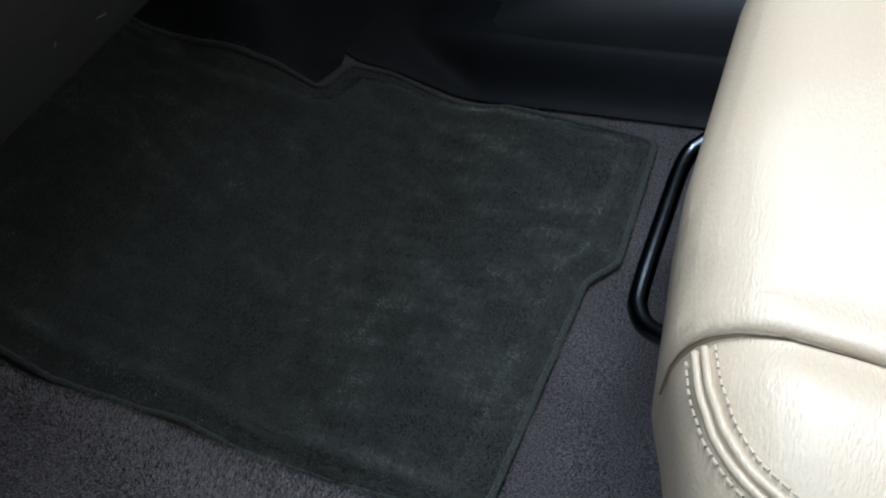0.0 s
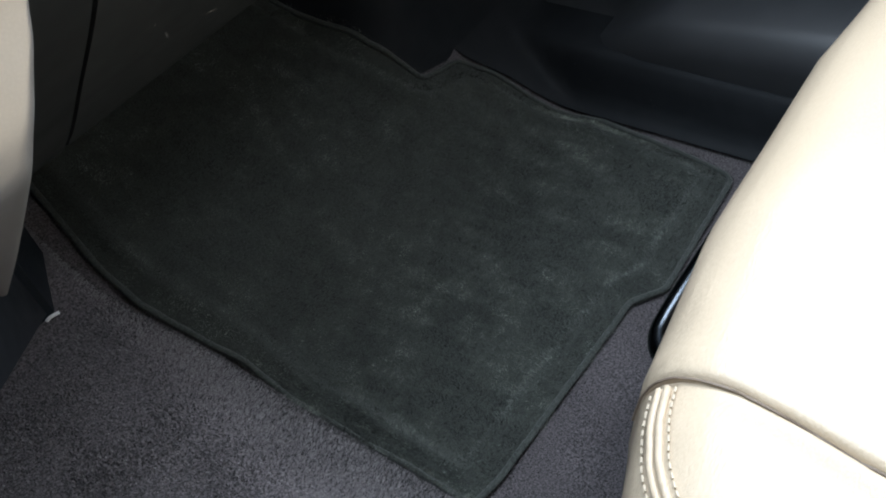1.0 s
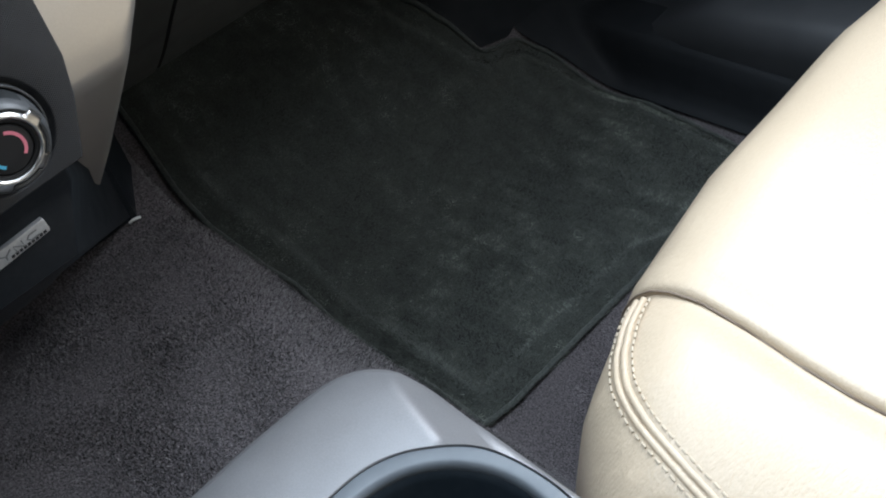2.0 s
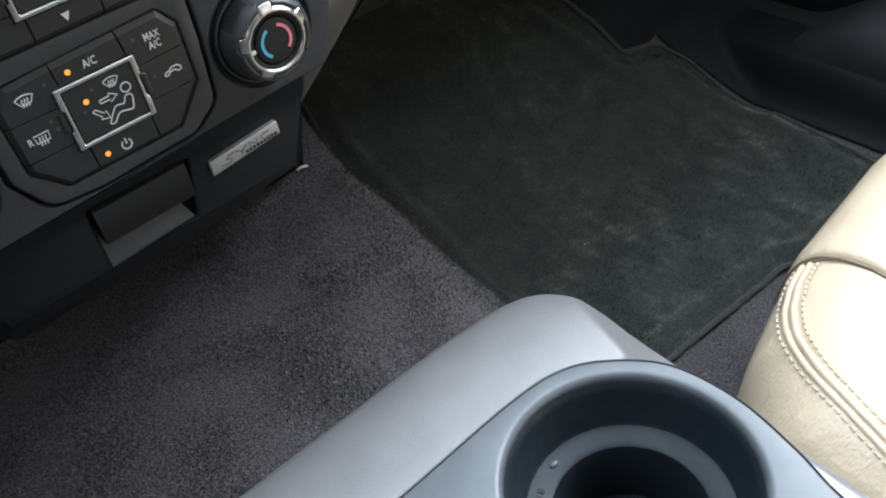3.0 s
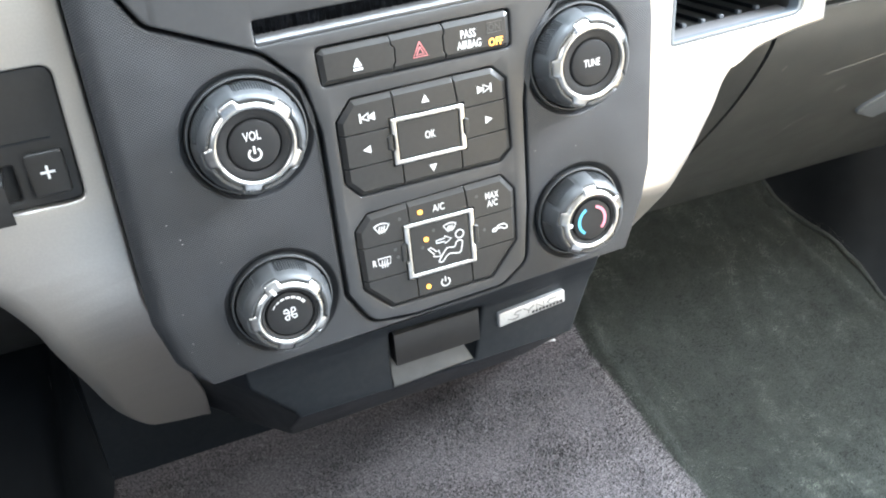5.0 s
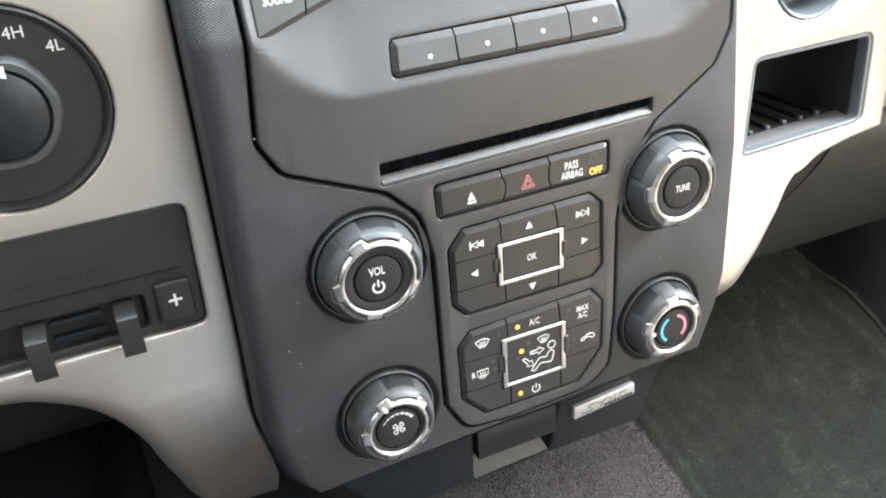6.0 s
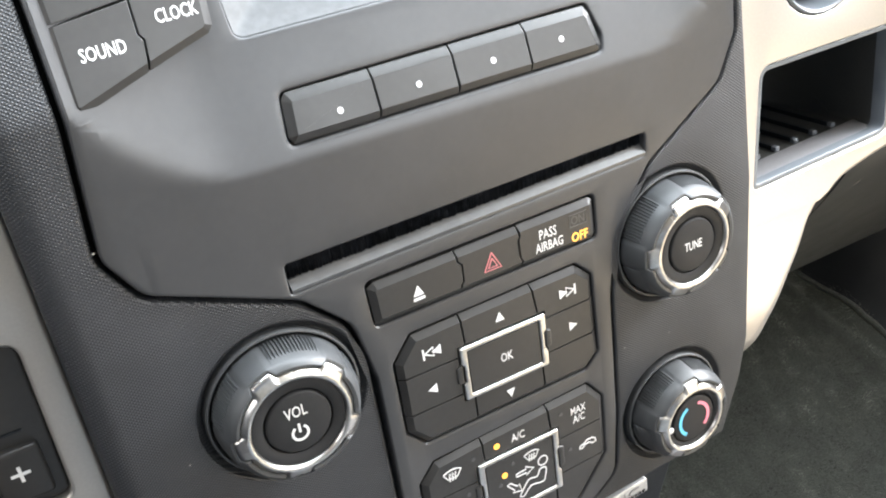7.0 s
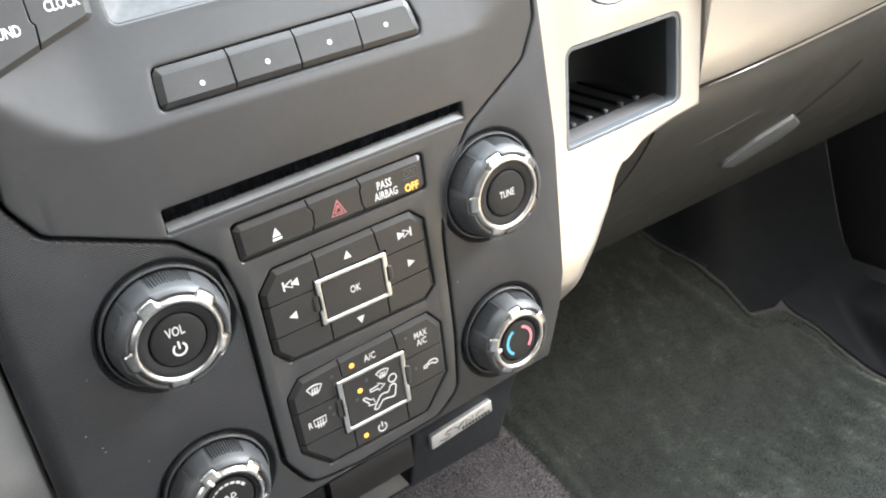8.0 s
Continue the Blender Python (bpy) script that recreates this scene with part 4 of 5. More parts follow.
key = button([(-24.2, -59.1), (-1.6, -59.4), (-1.6, -53.0), (2.3, -52.6), (1.9, -41.4), (-17.6, -42.7), (-24.2, -50.0)], "black windscreen defrost button", clim_edge)
key["top"] = H
mark(windscreen_sign(-11.8, -50.7, 7.8, H), key)
lamp_dot(-2.4, -48.3, key, False)
key = button([(2.7, -51.9), (32.8, -51.7), (31.8, -40.3), (2.4, -41.3)], "black air conditioning button", clim_edge)
key["top"] = H
mark(lettering("A/C", 18.0, -47.4, 5.2, H, wide=0.72, bold=0.045), key, name="printing")
lamp_dot(8.2, -47.5, key, True)
key = button([(33.4, -51.7), (36.4, -51.9), (36.4, -58.4), (59.1, -57.8), (59.2, -48.4), (52.3, -39.7), (32.4, -40.3)], "black maximum cooling button", clim_edge)
key["top"] = H
mark(lettering("MAX", 46.4, -48.3, 5.0, H, wide=0.68, bold=0.045), key, name="printing")
mark(lettering("A/C", 46.6, -52.6, 5.0, H, wide=0.70, bold=0.045), key, name="printing")
lamp_dot(38.2, -46.9, key, False)
key = button([(-24.2, -59.5), (-1.6, -59.8), (-1.6, -77.1), (-23.9, -77.0)], "black rear defrost button", clim_edge)
key["top"] = H
mark(lettering("R", -17.6, -68.4, 4.9, H, wide=0.72, bold=0.045), key, name="printing")
mark(stroke([closed([(-15.2, -70.0), (-15.6, -66.4), (-9.2, -66.4), (-9.6, -70.0)])] + [[(-12.4 + 1.3 * k + 0.25 * math.sin(q * 1.9), -67.4 - 0.7 * q) for q in range(7)] for k in (-1, 0, 1)], 0.45, H), key)
lamp_dot(-5.3, -68.0, key, False)
lamp_dot(-6.4, -63.6, key, False)
key = button([(36.4, -58.8), (59.1, -58.2), (59.0, -75.3), (36.4, -75.7)], "black recirculation button", clim_edge)
key["top"] = H
mark(stroke([closed([(45.7, -68.3), (46.0, -67.0), (48.0, -66.6), (49.4, -65.4), (52.2, -65.4), (53.6, -66.4), (53.9, -67.8), (52.4, -68.3), (50.6, -67.0), (48.4, -67.2), (47.4, -68.4)])], 0.5, H), key)
lamp_dot(41.2, -66.0, key, False)
button([(-23.8, -77.4), (-1.6, -77.5), (-1.6, -82.3), (2.7, -82.3), (2.9, -94.9), (-10.9, -94.9), (-23.6, -81.4)], "plain black blank button", clim_edge)
key = button([(3.3, -82.3), (32.7, -82.2), (33.0, -94.8), (3.3, -94.9)], "black climate power button", clim_edge)
key["top"] = H


def power_sign(u, v, r, h, w=0.7):
    return stroke([arc(u, v, r, 125, 415, 18), [(u, v + r * 1.35), (u, v + 0.1 * r)]], w, h)


mark(power_sign(18.0, -88.8, 2.3, H, 0.6), key)
lamp_dot(8.7, -88.8, key, True)
button([(36.4, -76.1), (59.0, -75.7), (59.0, -77.2), (44.2, -94.8), (33.5, -94.7), (33.2, -82.2), (36.4, -82.2)], "plain black blank button", clim_edge)
part("chrome_clamp", clamp(-0.4, 35.0, -81.8, -52.2), CHROME, stack, "chrome frame round a button")
clamp_pads(-0.4, 35.0, -66.8, 5.6)
key = button([(1.9, -79.5), (32.7, -79.5), (32.7, -54.5), (1.9, -54.5)], "black airflow button with white outline symbols", h=3.0)
key["top"] = 3.02
lamp_dot(9.7, -62.3, key, True)
lamp_dot(13.9, -58.5, key, False)
lamp_dot(7.4, -66.3, key, False)
T = 3.02
mark(windscreen_sign(22.6, -59.0, 7.0, T, 0.45), key)
mark(stroke([closed([(14.8, -64.5), (19.4, -64.2), (19.2, -63.0), (22.9, -65.2), (19.3, -67.2), (19.3, -66.0), (14.8, -65.9)]), closed([(10.2, -68.0), (11.6, -67.4), (14.6, -70.4), (15.6, -69.8), (16.4, -73.6), (12.4, -72.6), (13.2, -71.7)])], 0.45, T), key)
mark(stroke([arc(27.4, -64.0, 2.2, 0, 360, 16), smooth_line([(15.2, -76.2), (17.3, -76.8), (20.9, -73.4), (26.6, -74.4), (28.0, -71.6), (28.6, -68.4), (27.2, -67.4), (25.5, -67.8), (24.0, -70.4), (20.3, -69.9), (17.4, -73.0), (15.2, -76.2)], 3)], 0.5, T), key)

# Side keys beside the display, on a slope of their own.
def at_keys(u, v, h):
    return (u / 1000, (5.6 + 0.28 * (v - 128) + 0.10 * (u + 99) - h) / 1000, LEVEL + v / 1000)


key_frame = [Vector(p) for p in ((-98.9, 115.2), (-96.6, 113.3), (-76.3, 119.7), (-56.0, 125.7), (-54.2, 142.0), (-55.5, 166.0), (-99.0, 166.0))]


def side_key(edge, text="", u=0, v=0):
    ob = part("button", keycap(edge, key_frame, 2.6, 2.4, 1.8, at_keys), BUTTON, stack, "black angled button with white lettering" if text else "plain black angled button", 8)
    if text:
        part("printing", lettering(text, u, v, 5.0, 2.62, at_keys, 0.70, 0.045), INK, ob)


side_key([(-98.9, 115.4), (-96.6, 113.5), (-76.3, 119.9), (-75.3, 128.0), (-76.4, 129.6), (-76.2, 138.6), (-98.4, 136.2)], "SOUND", -86.1, 127.9)
side_key([(-75.8, 120.1), (-57.2, 125.6), (-55.6, 127.4), (-54.6, 140.2), (-75.7, 139.4), (-75.9, 129.8), (-74.8, 128.2)], "CLOCK", -64.6, 132.9)
side_key([(-98.4, 136.8), (-76.2, 139.2), (-76.2, 158.6), (-98.8, 157)], "PHONE", -86.8, 147.5)
side_key([(-75.7, 140.0), (-54.6, 140.8), (-55.0, 160.6), (-75.7, 158.8)])

# Knobs.
def turned(u, v, rings, segs, shape, bm=None, cap=True):
    """A turned form whose rings vary with the angle: shape(ring, angle) gives radius and height."""
    rows = [[at_panel(u + q[0] * math.cos(a), v + q[0] * math.sin(a), q[1]) for a in (2 * math.pi * i / segs for i in range(segs)) for q in (shape(k, a),)] for k in rings]
    return loft(rows, True, (False, cap), bm)


def knob(u, v, r, wide, phase, kind):
    lugs = [phase + 72 * k for k in range(5)]

    def near(a):
        return min(abs((math.degrees(a) - q + 180) % 360 - 180) for q in lugs)

    def lug(a, half=12.0, soft=3.0):
        return 1 - step01((near(a) - half + soft) / (2 * soft))

    dish = [(r + wide + 0.15, -0.6), (r + wide - 0.2, -1.1), (r + 2.9, -3.4), (r + 2.3, -3.6), (r + 2.2, -5)]
    part("recess", lathe(u, v, dish, 96), KNIT, stack, "dished charcoal recess round a knob", 50)
    lip = [(r + 2.3, -5), (r + 2.3, -0.2), (r + 2.0, 0.4), (r + 1.5, 0.5), (r + 1.2, 0.1), (r + 1.1, -6)]
    part("collar", lathe(u, v, lip, 96), GRIP, stack, "thin grey ring round a knob", 50)
    # Black disc for the shade under the knob.
    part("knob_pit_shade", lathe(u, v, [(r + 1.3, -4.5), (r - 2, -4.6)], 60), GAP, stack)
    count = int(r * 5.2)
    segs = 4 * count
    base = [(r - 0.9, -5.0), (r - 0.1, -1.2), (r, -0.2), (r - 0.25, 2.5), (r - 0.8, 6.2), (r - 1.3, 8.4)]
    lobe = [(r - 2.0, 10.6), (r - 2.9, 12.3), (r - 3.9, 13.1), (r - 4.9, 12.9), (r - 5.7, 11.8), (r - 5.8, 9.0)]
    seat_line = [(r - 1.5, 10.0), (r - 1.9, 11.2), (r - 2.4, 11.5), (r - 3.2, 11.4), (r - 4.6, 11.2), (r - 5.8, 9.0)]

    def grip_shape(k, a):
        t = lug(a)
        if k < len(base):
            q, h = base[k]
            if 2 <= k <= 4:
                q += (1 - lug(a, 15, 1.5)) * 0.42 * max(-1.0, min(1.0, 1.6 * math.cos(count * a + 0.8))) + 0.35 * t
            return q + (0.3 * t if k == 5 else 0), h
        (q, h), (q2, h2) = lobe[k - len(base)], seat_line[k - len(base)]
        return q + (q2 - q) * t, h + (h2 - h) * t

    grip = part("knob", turned(u, v, range(len(base) + len(lobe)), segs, grip_shape, None, False), GRIP, stack, "dark grey ribbed knob with chrome ring", 40)
    ring = [(3.1, 5.3, 10.0), (3.0, 5.2, 11.9), (3.5, 5.6, 12.7), (4.6, 6.1, 13.1), (6.3, 6.6, 13.9), (7.2, 7.2, 14.2), (7.9, 7.9, 13.9), (8.4, 8.4, 13.0), (8.5, 8.5, 11.5)]

    def ring_shape(k, a):
        t = lug(a, 12.0, 3.0)
        q, q2, h = ring[k]
        return r - q2 + (q2 - q) * t, h

    part("chrome_ring", turned(u, v, range(len(ring)), 240, ring_shape, None, False), CHROME, grip, "worn chrome ring", 50)
    part("dish", lathe(u, v, [(r - 8.4, 11.0), (r - 8.5, 12.8), (r - 8.9, 12.9), (12.0, 12.5), (11.6, 12.2), (11.5, 10.6)], 72), CAP, grip, "black satin dish")
    cap = part("cap", lathe(u, v, [(11.0, 10.6), (11.0, 12.3), (10.7, 12.8), (10.2, 13.0), (5, 13.1), (0.5, 13.15)], 72), CAP, grip, "black satin centre cap")
    top = 13.12
    if kind == "VOL":
        part("printing", lettering("VOL", u - 0.5, v + 4.1, 5.8, top, wide=0.66, bold=0.045), INK, cap)
        part("symbol", power_sign(u - 0.5, v - 3.7, 2.6, top, 0.8), INK, cap)
    elif kind == "TUNE":
        part("printing", lettering("TUNE", u, v, 5.0, top, wide=0.66, bold=0.045), INK, cap)
    elif kind == "fan":
        blades = [[(u + 0.1 + q * math.cos(radians(a)), v + 0.3 + q * math.sin(radians(a))) for q, a in ((0.5, d), (1.9, d - 24), (3.1, d - 20), (3.5, d + 6), (2.9, d + 26), (1.7, d + 16), (0.5, d))] for d in (48, 138, 228, 318)]
        part("symbol", stroke(blades, 0.5, top), INK, cap)
        for k in range(7):
            a = 148 - 17.5 * k
            part("scale_mark", stroke([arc(u, v + 0.2, 8.6, a, a - 13, 3)], 0.4 + 0.16 * k, top), INK, cap)
        part("pointer", filled([[(u - 6.1, v + 15.4), (u - 7.3, v + 14.7), (u - 5.7, v + 11.9), (u - 4.5, v + 12.6)]], 13.2, thick=1.3), INK, grip)
    else:
        part("blue_arc", stroke([arc(u, v, 7.6, 118, 236, 16)], 1.5, top), BLUE_INK, cap)
        part("pink_arc", stroke([arc(u, v, 7.6, 74, -44, 16)], 1.5, top), PINK_INK, cap)
        part("pointer", filled([[(u - 15.0, v - 1.2), (u - 11.8, v - 0.8), (u - 11.8, v + 0.8), (u - 15.0, v + 0.6)]], 13.0, thick=0.9), INK, grip)


for spec in KNOBS:
    knob(*spec)

dust = bmesh.new()
rng = random.Random(9)
for k in range(70):
    u, v = rng.uniform(-112, 130), rng.uniform(-100, 78)
    near_knob = min(math.hypot(u - q[0], v - q[1]) - q[2] - q[3] for q in KNOBS)
    if near_knob < 2 or -30 < u < 66:
        continue
    s, a = rng.uniform(0.12, 0.30), rng.uniform(0, 6.28)
    dust.faces.new([dust.verts.new(at_panel(u + s * math.cos(a + q) * (1.8 if q in (0, 3.1) else 0.8), v + s * math.sin(a + q), 0.06)) for q in (0, 1.2, 2.2, 3.1, 4.3, 5.3)])
tagged(part("dust", dust, DUST, stack, "pale dust specks"), kind="stuff")

# Lower housing with ash tray pocket and badge ---------------------------------
def at_low(u, v, h):
    """The face below the panel runs forward towards its foot."""
    y = 0.020 + 0.008 * step01((-108 - v) / 26) + max(0, -165 - v) * 0.00105
    return (u / 1000, y - h / 1000, LEVEL + v / 1000)


housing = thing("lower_housing", (0.01, 0.04, 0.305), "black plastic housing with pull-out pocket under the climate panel", "ash tray housing")
low_edge = rounded([(-90, -110.5, 2), (124, -102.5, 2), (124, -126, 12), (107, -168, 14), (92, -196, 16), (60, -210, 10), (-62, -217, 5), (-66, -190, 8), (-63, -164, 8), (-86, -138, 6)])
pocket_edge = rounded([(-7.8, -167), (42.5, -163.4), (49.5, -130), (-6.2, -129)], 1.5)
bm = slab(low_edge, [pocket_edge], 0.0, -30.0, 2.5, lambda u, v, h: (u / 1000, v / 1000, h / 1000))
for v in range(-205, -108, 8):
    bmesh.ops.bisect_plane(bm, geom=bm.verts[:] + bm.edges[:] + bm.faces[:], plane_co=(0, v / 1000, 0), plane_no=(0, 1, 0))
for w in bm.verts:
    w.co = at_low(w.co.x * 1000, w.co.y * 1000, w.co.z * 1000)
part("cover", bm, BLACK, housing, "black satin cover")
facet = loft([[at_low(-89, -110, -1.0), at_low(-85, -138, -1.0), at_low(-63.5, -164, -1.0), at_low(-65, -186, -1.0), at_low(-61.5, -216, -1.0)], [(-0.104, 0.032, 0.412), (-0.102, 0.050, 0.385), (-0.090, 0.075, 0.352), (-0.085, 0.100, 0.325), (-0.080, 0.125, 0.290)], [(-0.112, 0.045, 0.412), (-0.112, 0.085, 0.375), (-0.109, 0.125, 0.335), (-0.107, 0.160, 0.300), (-0.104, 0.190, 0.270)]], False, (False, False))
part("side_facet", facet, BLACK, housing, "black satin flank")
flank = loft([[at_low(123, -104, -2.5), at_low(123, -126, -2.5), at_low(107, -167, -2.5), at_low(91, -193, -2.5)], [(0.150, 0.09, 0.40), (0.165, 0.14, 0.36), (0.190, 0.20, 0.28), (0.200, 0.235, 0.20)]], False, (False, False))
part("side_facet", flank, BLACK, housing, "black satin flank")
flap = loft([[at_low(u, v + 0.01 * u, h) for v, h in ((-129.2, -9), (-129.6, 0.6), (-130.2, 1.6), (-131.2, 1.9), (-149.8, 1.6), (-150.8, 1.0), (-151.2, -9))] for u in (-4.6, -3.6, 20, 45.4, 46.4)])
bmesh.ops.bevel(flap, geom=[e for e in flap.edges if len(e.link_faces) == 2 and e.calc_face_angle(0) > 1.2], offset=0.0004, segments=2, profile=0.5, affect="EDGES")
part("pull_flap", flap, BUTTON, housing, "black pull flap")
part("pocket_floor", loft([[at_low(u, v, h) for u, v, h in ((-7.3, -166.2, -0.4), (42.0, -162.8, -0.4))], [at_low(u, v, h) for u, v, h in ((-7.0, -164.6, -1.4), (41.6, -161.6, -1.4))], [at_low(u, v, h) for u, v, h in ((-5.0, -149.0, -14), (36.5, -149.0, -14))], [at_low(u, v, h) for u, v, h in ((-5.0, -146, -15), (36.5, -146, -15))]], False, (False, False)), GRIP, housing, "grey sloping pocket lip")
part("pocket_cheek", loft([[at_low(41.8, -162.6, -0.8), at_low(47.0, -131, -0.8)], [at_low(36.4, -149.5, -14), at_low(45.0, -131, -14)]], False, (False, False)), BLACK, housing, "black pocket side")
part("pocket_catch", slab(rounded([(37, -153), (44.5, -153), (44.5, -150.6), (38, -150.6)], 0.5, 3), [], -2.0, -9, 0.5, at_low), GRIP, housing, "small grey catch")
# Black sheet for the shade deep in the pocket.
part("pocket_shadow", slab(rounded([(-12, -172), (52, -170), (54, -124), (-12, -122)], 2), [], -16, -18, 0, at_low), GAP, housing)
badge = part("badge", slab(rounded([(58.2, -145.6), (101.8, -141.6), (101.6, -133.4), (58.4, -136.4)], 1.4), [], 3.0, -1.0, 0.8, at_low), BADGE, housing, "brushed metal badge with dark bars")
for line in ([(64, -141.6), (67, -142.6), (70.5, -142.0), (71, -140.6), (68, -139.6), (69.5, -138.2), (73, -137.8)], [(74, -137.6), (77.6, -139.6), (81, -137.2)], [(77.6, -139.6), (77.4, -141.4)], [(83, -140.9), (82.6, -136.9), (87.5, -140.2), (87.2, -136.5)], [(96, -136.3), (91.5, -136.6), (90, -138.2), (91.8, -139.8), (96.4, -139.3)]):
    part("embossed_bar", stroke([line], 0.8, 3.02, at_low, thick=0.3), EMBOSS, badge)
for k in range(9):
    u = 79.5 + 2.3 * k
    part("printed_bar", filled([[(u, -144.0 + 0.075 * (u - 58)), (u + 1.7, -143.9 + 0.075 * (u - 58)), (u + 1.9, -142.3 + 0.075 * (u - 58)), (u + 0.2, -142.4 + 0.075 * (u - 58))]], 3.02, at_low, 0.12), GAP, badge)
# White arc painted for the highlight where the cover meets the carpet.
lone("corner_glint", tube([(0.1965, 0.2325, 0.1968), (0.1995, 0.2312, 0.1985), (0.2030, 0.2305, 0.1982), (0.2060, 0.2312, 0.1965)], 0.0013, 8), INK, "small white arc for a highlight on the cover's corner", "clip")

# Floor mat -------------------------------------------------------------------
mat_edge = rounded([(295, -30, 14), (330, -36, 20), (536, -45, 14), (566, -66, 14), (728, -62, 20), (740, 0, 40), (753, 100, 40), (745, 145, 30), (727, 218, 20), (706, 250, 14), (655, 259, 14), (632, 300, 20), (617, 345, 20), (604, 395, 20), (600, 470, 10), (302, 470, 10), (288, 385, 20), (276, 325, 30), (275, 285, 30), (296, 200, 40), (300, 100, 40), (295, 20, 30)], 0, 6)


def mat_top(x, y):
    return max(floor_height(x, y), floor_height(max(x, 0.30), min(y, 0.60)) if x < 0.30 else -1) + 0.007


edge_np = np.array([(p.x / 1000, p.y / 1000) for p in mat_edge])


def edge_distance(x, y):
    a, b = edge_np, np.roll(edge_np, -1, 0)
    d = b - a
    t = np.clip(((np.array((x, y)) - a) * d).sum(1) / np.maximum((d * d).sum(1), 1e-12), 0, 1)
    return float(np.hypot(*(a + t[:, None] * d - (x, y)).T).min())


def curl(x, y):
    """The mat's edge beside the tunnel stands off the carpet in places."""
    return 0.009 * step01((0.36 - x) / 0.06) * step01((y + 0.04) / 0.04) * step01((0.24 - y) / 0.05) * (0.65 + 0.6 * noise.noise((0, y * 16, 7)))


def pile_height(x, y):
    d = edge_distance(x, y)
    ridge = 0.0075 * math.exp(-((d - 0.024 - 0.006 * noise.noise((x * 9, y * 9, 3))) / 0.007) ** 2)
    wave = 0.004 * noise.noise((x * 7, y * 7, 1)) * min(1, d / 0.05)
    fine = 0.0016 * noise.noise((x * 40, y * 22, 5)) + 0.0010 * noise.noise((x * 95, y * 60, 9))
    heel = math.hypot(x - 0.500, (y - 0.172) * 1.15)
    way = math.atan2(y - 0.172, x - 0.500)
    dent = 0.0034 * math.exp(-((heel - 0.030) / 0.006) ** 2) * max(0.0, math.cos(way - 3.6)) ** 0.7
    return mat_top(x, y) - dent + ridge + wave + fine - 0.004 * math.exp(-d / 0.006) + curl(x, y) * math.exp(-(d / 0.03) ** 2)


pile = slab(mat_edge, [], 0.0, -1.0, 0.0, lambda u, v, h: (u / 1000, v / 1000, 0.0))
bmesh.ops.delete(pile, geom=[f for f in pile.faces if f.calc_area() < 1e-12], context="FACES_ONLY")
for k in range(1, 80):
    bmesh.ops.bisect_plane(pile, geom=pile.verts[:] + pile.edges[:] + pile.faces[:], plane_co=(0.27 + 0.0062 * k, 0, 0), plane_no=(1, 0, 0))
for k in range(1, 88):
    bmesh.ops.bisect_plane(pile, geom=pile.verts[:] + pile.edges[:] + pile.faces[:], plane_co=(0, -0.07 + 0.0062 * k, 0), plane_no=(0, 1, 0))
for w in pile.verts:
    w.co.z = pile_height(w.co.x, w.co.y)
mat_thing = thing("floor_mat", (0.5, 0.15, 0.0), "worn dark green-grey carpet floor mat with bound edge", "floor mat")
part("mat_carpet", pile, PILE, mat_thing, "brushed dark pile with footprints", 80)
hem = [(p.x / 1000, p.y / 1000, mat_top(p.x / 1000, p.y / 1000) - 0.002) for p in offset(mat_edge, 1.5)]
fine_hem = []
for a, b in zip(hem, hem[1:] + hem[:1]):
    a, b = Vector(a), Vector(b)
    k = max(1, int((b - a).length / 0.006))
    for i in range(k):
        q = a.lerp(b, i / k)
        q.z = mat_top(q.x, q.y) - 0.0022 + curl(q.x, q.y) + 0.0015 * noise.noise((q.x * 60, q.y * 60, 2))
        fine_hem.append(q)
part("hem", tube(fine_hem, 0.0030, 8, True), HEM, mat_thing, "dark bound edge", 80)

# Passenger seat ----------------------------------------------------------------
seat = thing("seat", (0.5, -0.42, 0.0), "beige leather passenger seat cushion with double stitching", "car seat")
seat_edge = rounded([(183, -680, 90), (183, -300, 60), (188, -226, 50), (240, -181, 40), (330, -150, 60), (450, -136, 60), (640, -135, 60), (790, -150, 90), (840, -230, 90), (840, -680, 90)], 0, 10)
plan = [Vector((p.x / 1000, p.y / 1000)) for p in seat_edge]
fine = []
for a, b in zip(plan, plan[1:] + plan[:1]):
    k = max(1, int((b - a).length / 0.008))
    fine += [a.lerp(b, i / k) for i in range(k)]
fine = ccw(fine)
SEAM_X = 0.319
rim_a = np.array([tuple(p) for p in fine])
rim_d = np.roll(rim_a, -1, 0) - rim_a


def crown(x, y):
    """Height of the cushion's top."""
    z = 0.2555 + 0.01 * (-0.15 - y)
    z += 0.004 * math.exp(-((x - 0.275) / 0.035) ** 2) - 0.010 * step01((0.26 - x) / 0.08)
    d = x - SEAM_X
    roll = 0.0058
    if d >= 0:
        z += 0.0012 * math.exp(-((d - 0.012) / 0.012) ** 2) - (roll - math.sqrt(roll ** 2 - (roll - d) ** 2) if d < roll else 0.0)
    else:
        z -= 0.0042 * math.exp(-(d / 0.016) ** 2)
    return z + 0.0022 * noise.noise((x * 11, y * 11, 4))


SEAM_Y = (-0.60, -0.40, -0.30, -0.270, -0.255, -0.235, -0.220, -0.205, -0.187, -0.170, -0.158, -0.148, -0.135)
SEAM_AT = (0.305, 0.309, 0.3145, 0.319, 0.322, 0.3255, 0.327, 0.3285, 0.3285, 0.328, 0.326, 0.322, 0.315)


def seam_shift(x, y):
    return (float(np.interp(y, SEAM_Y, SEAM_AT)) - SEAM_X) * math.exp(-((x - SEAM_X) / 0.05) ** 2)


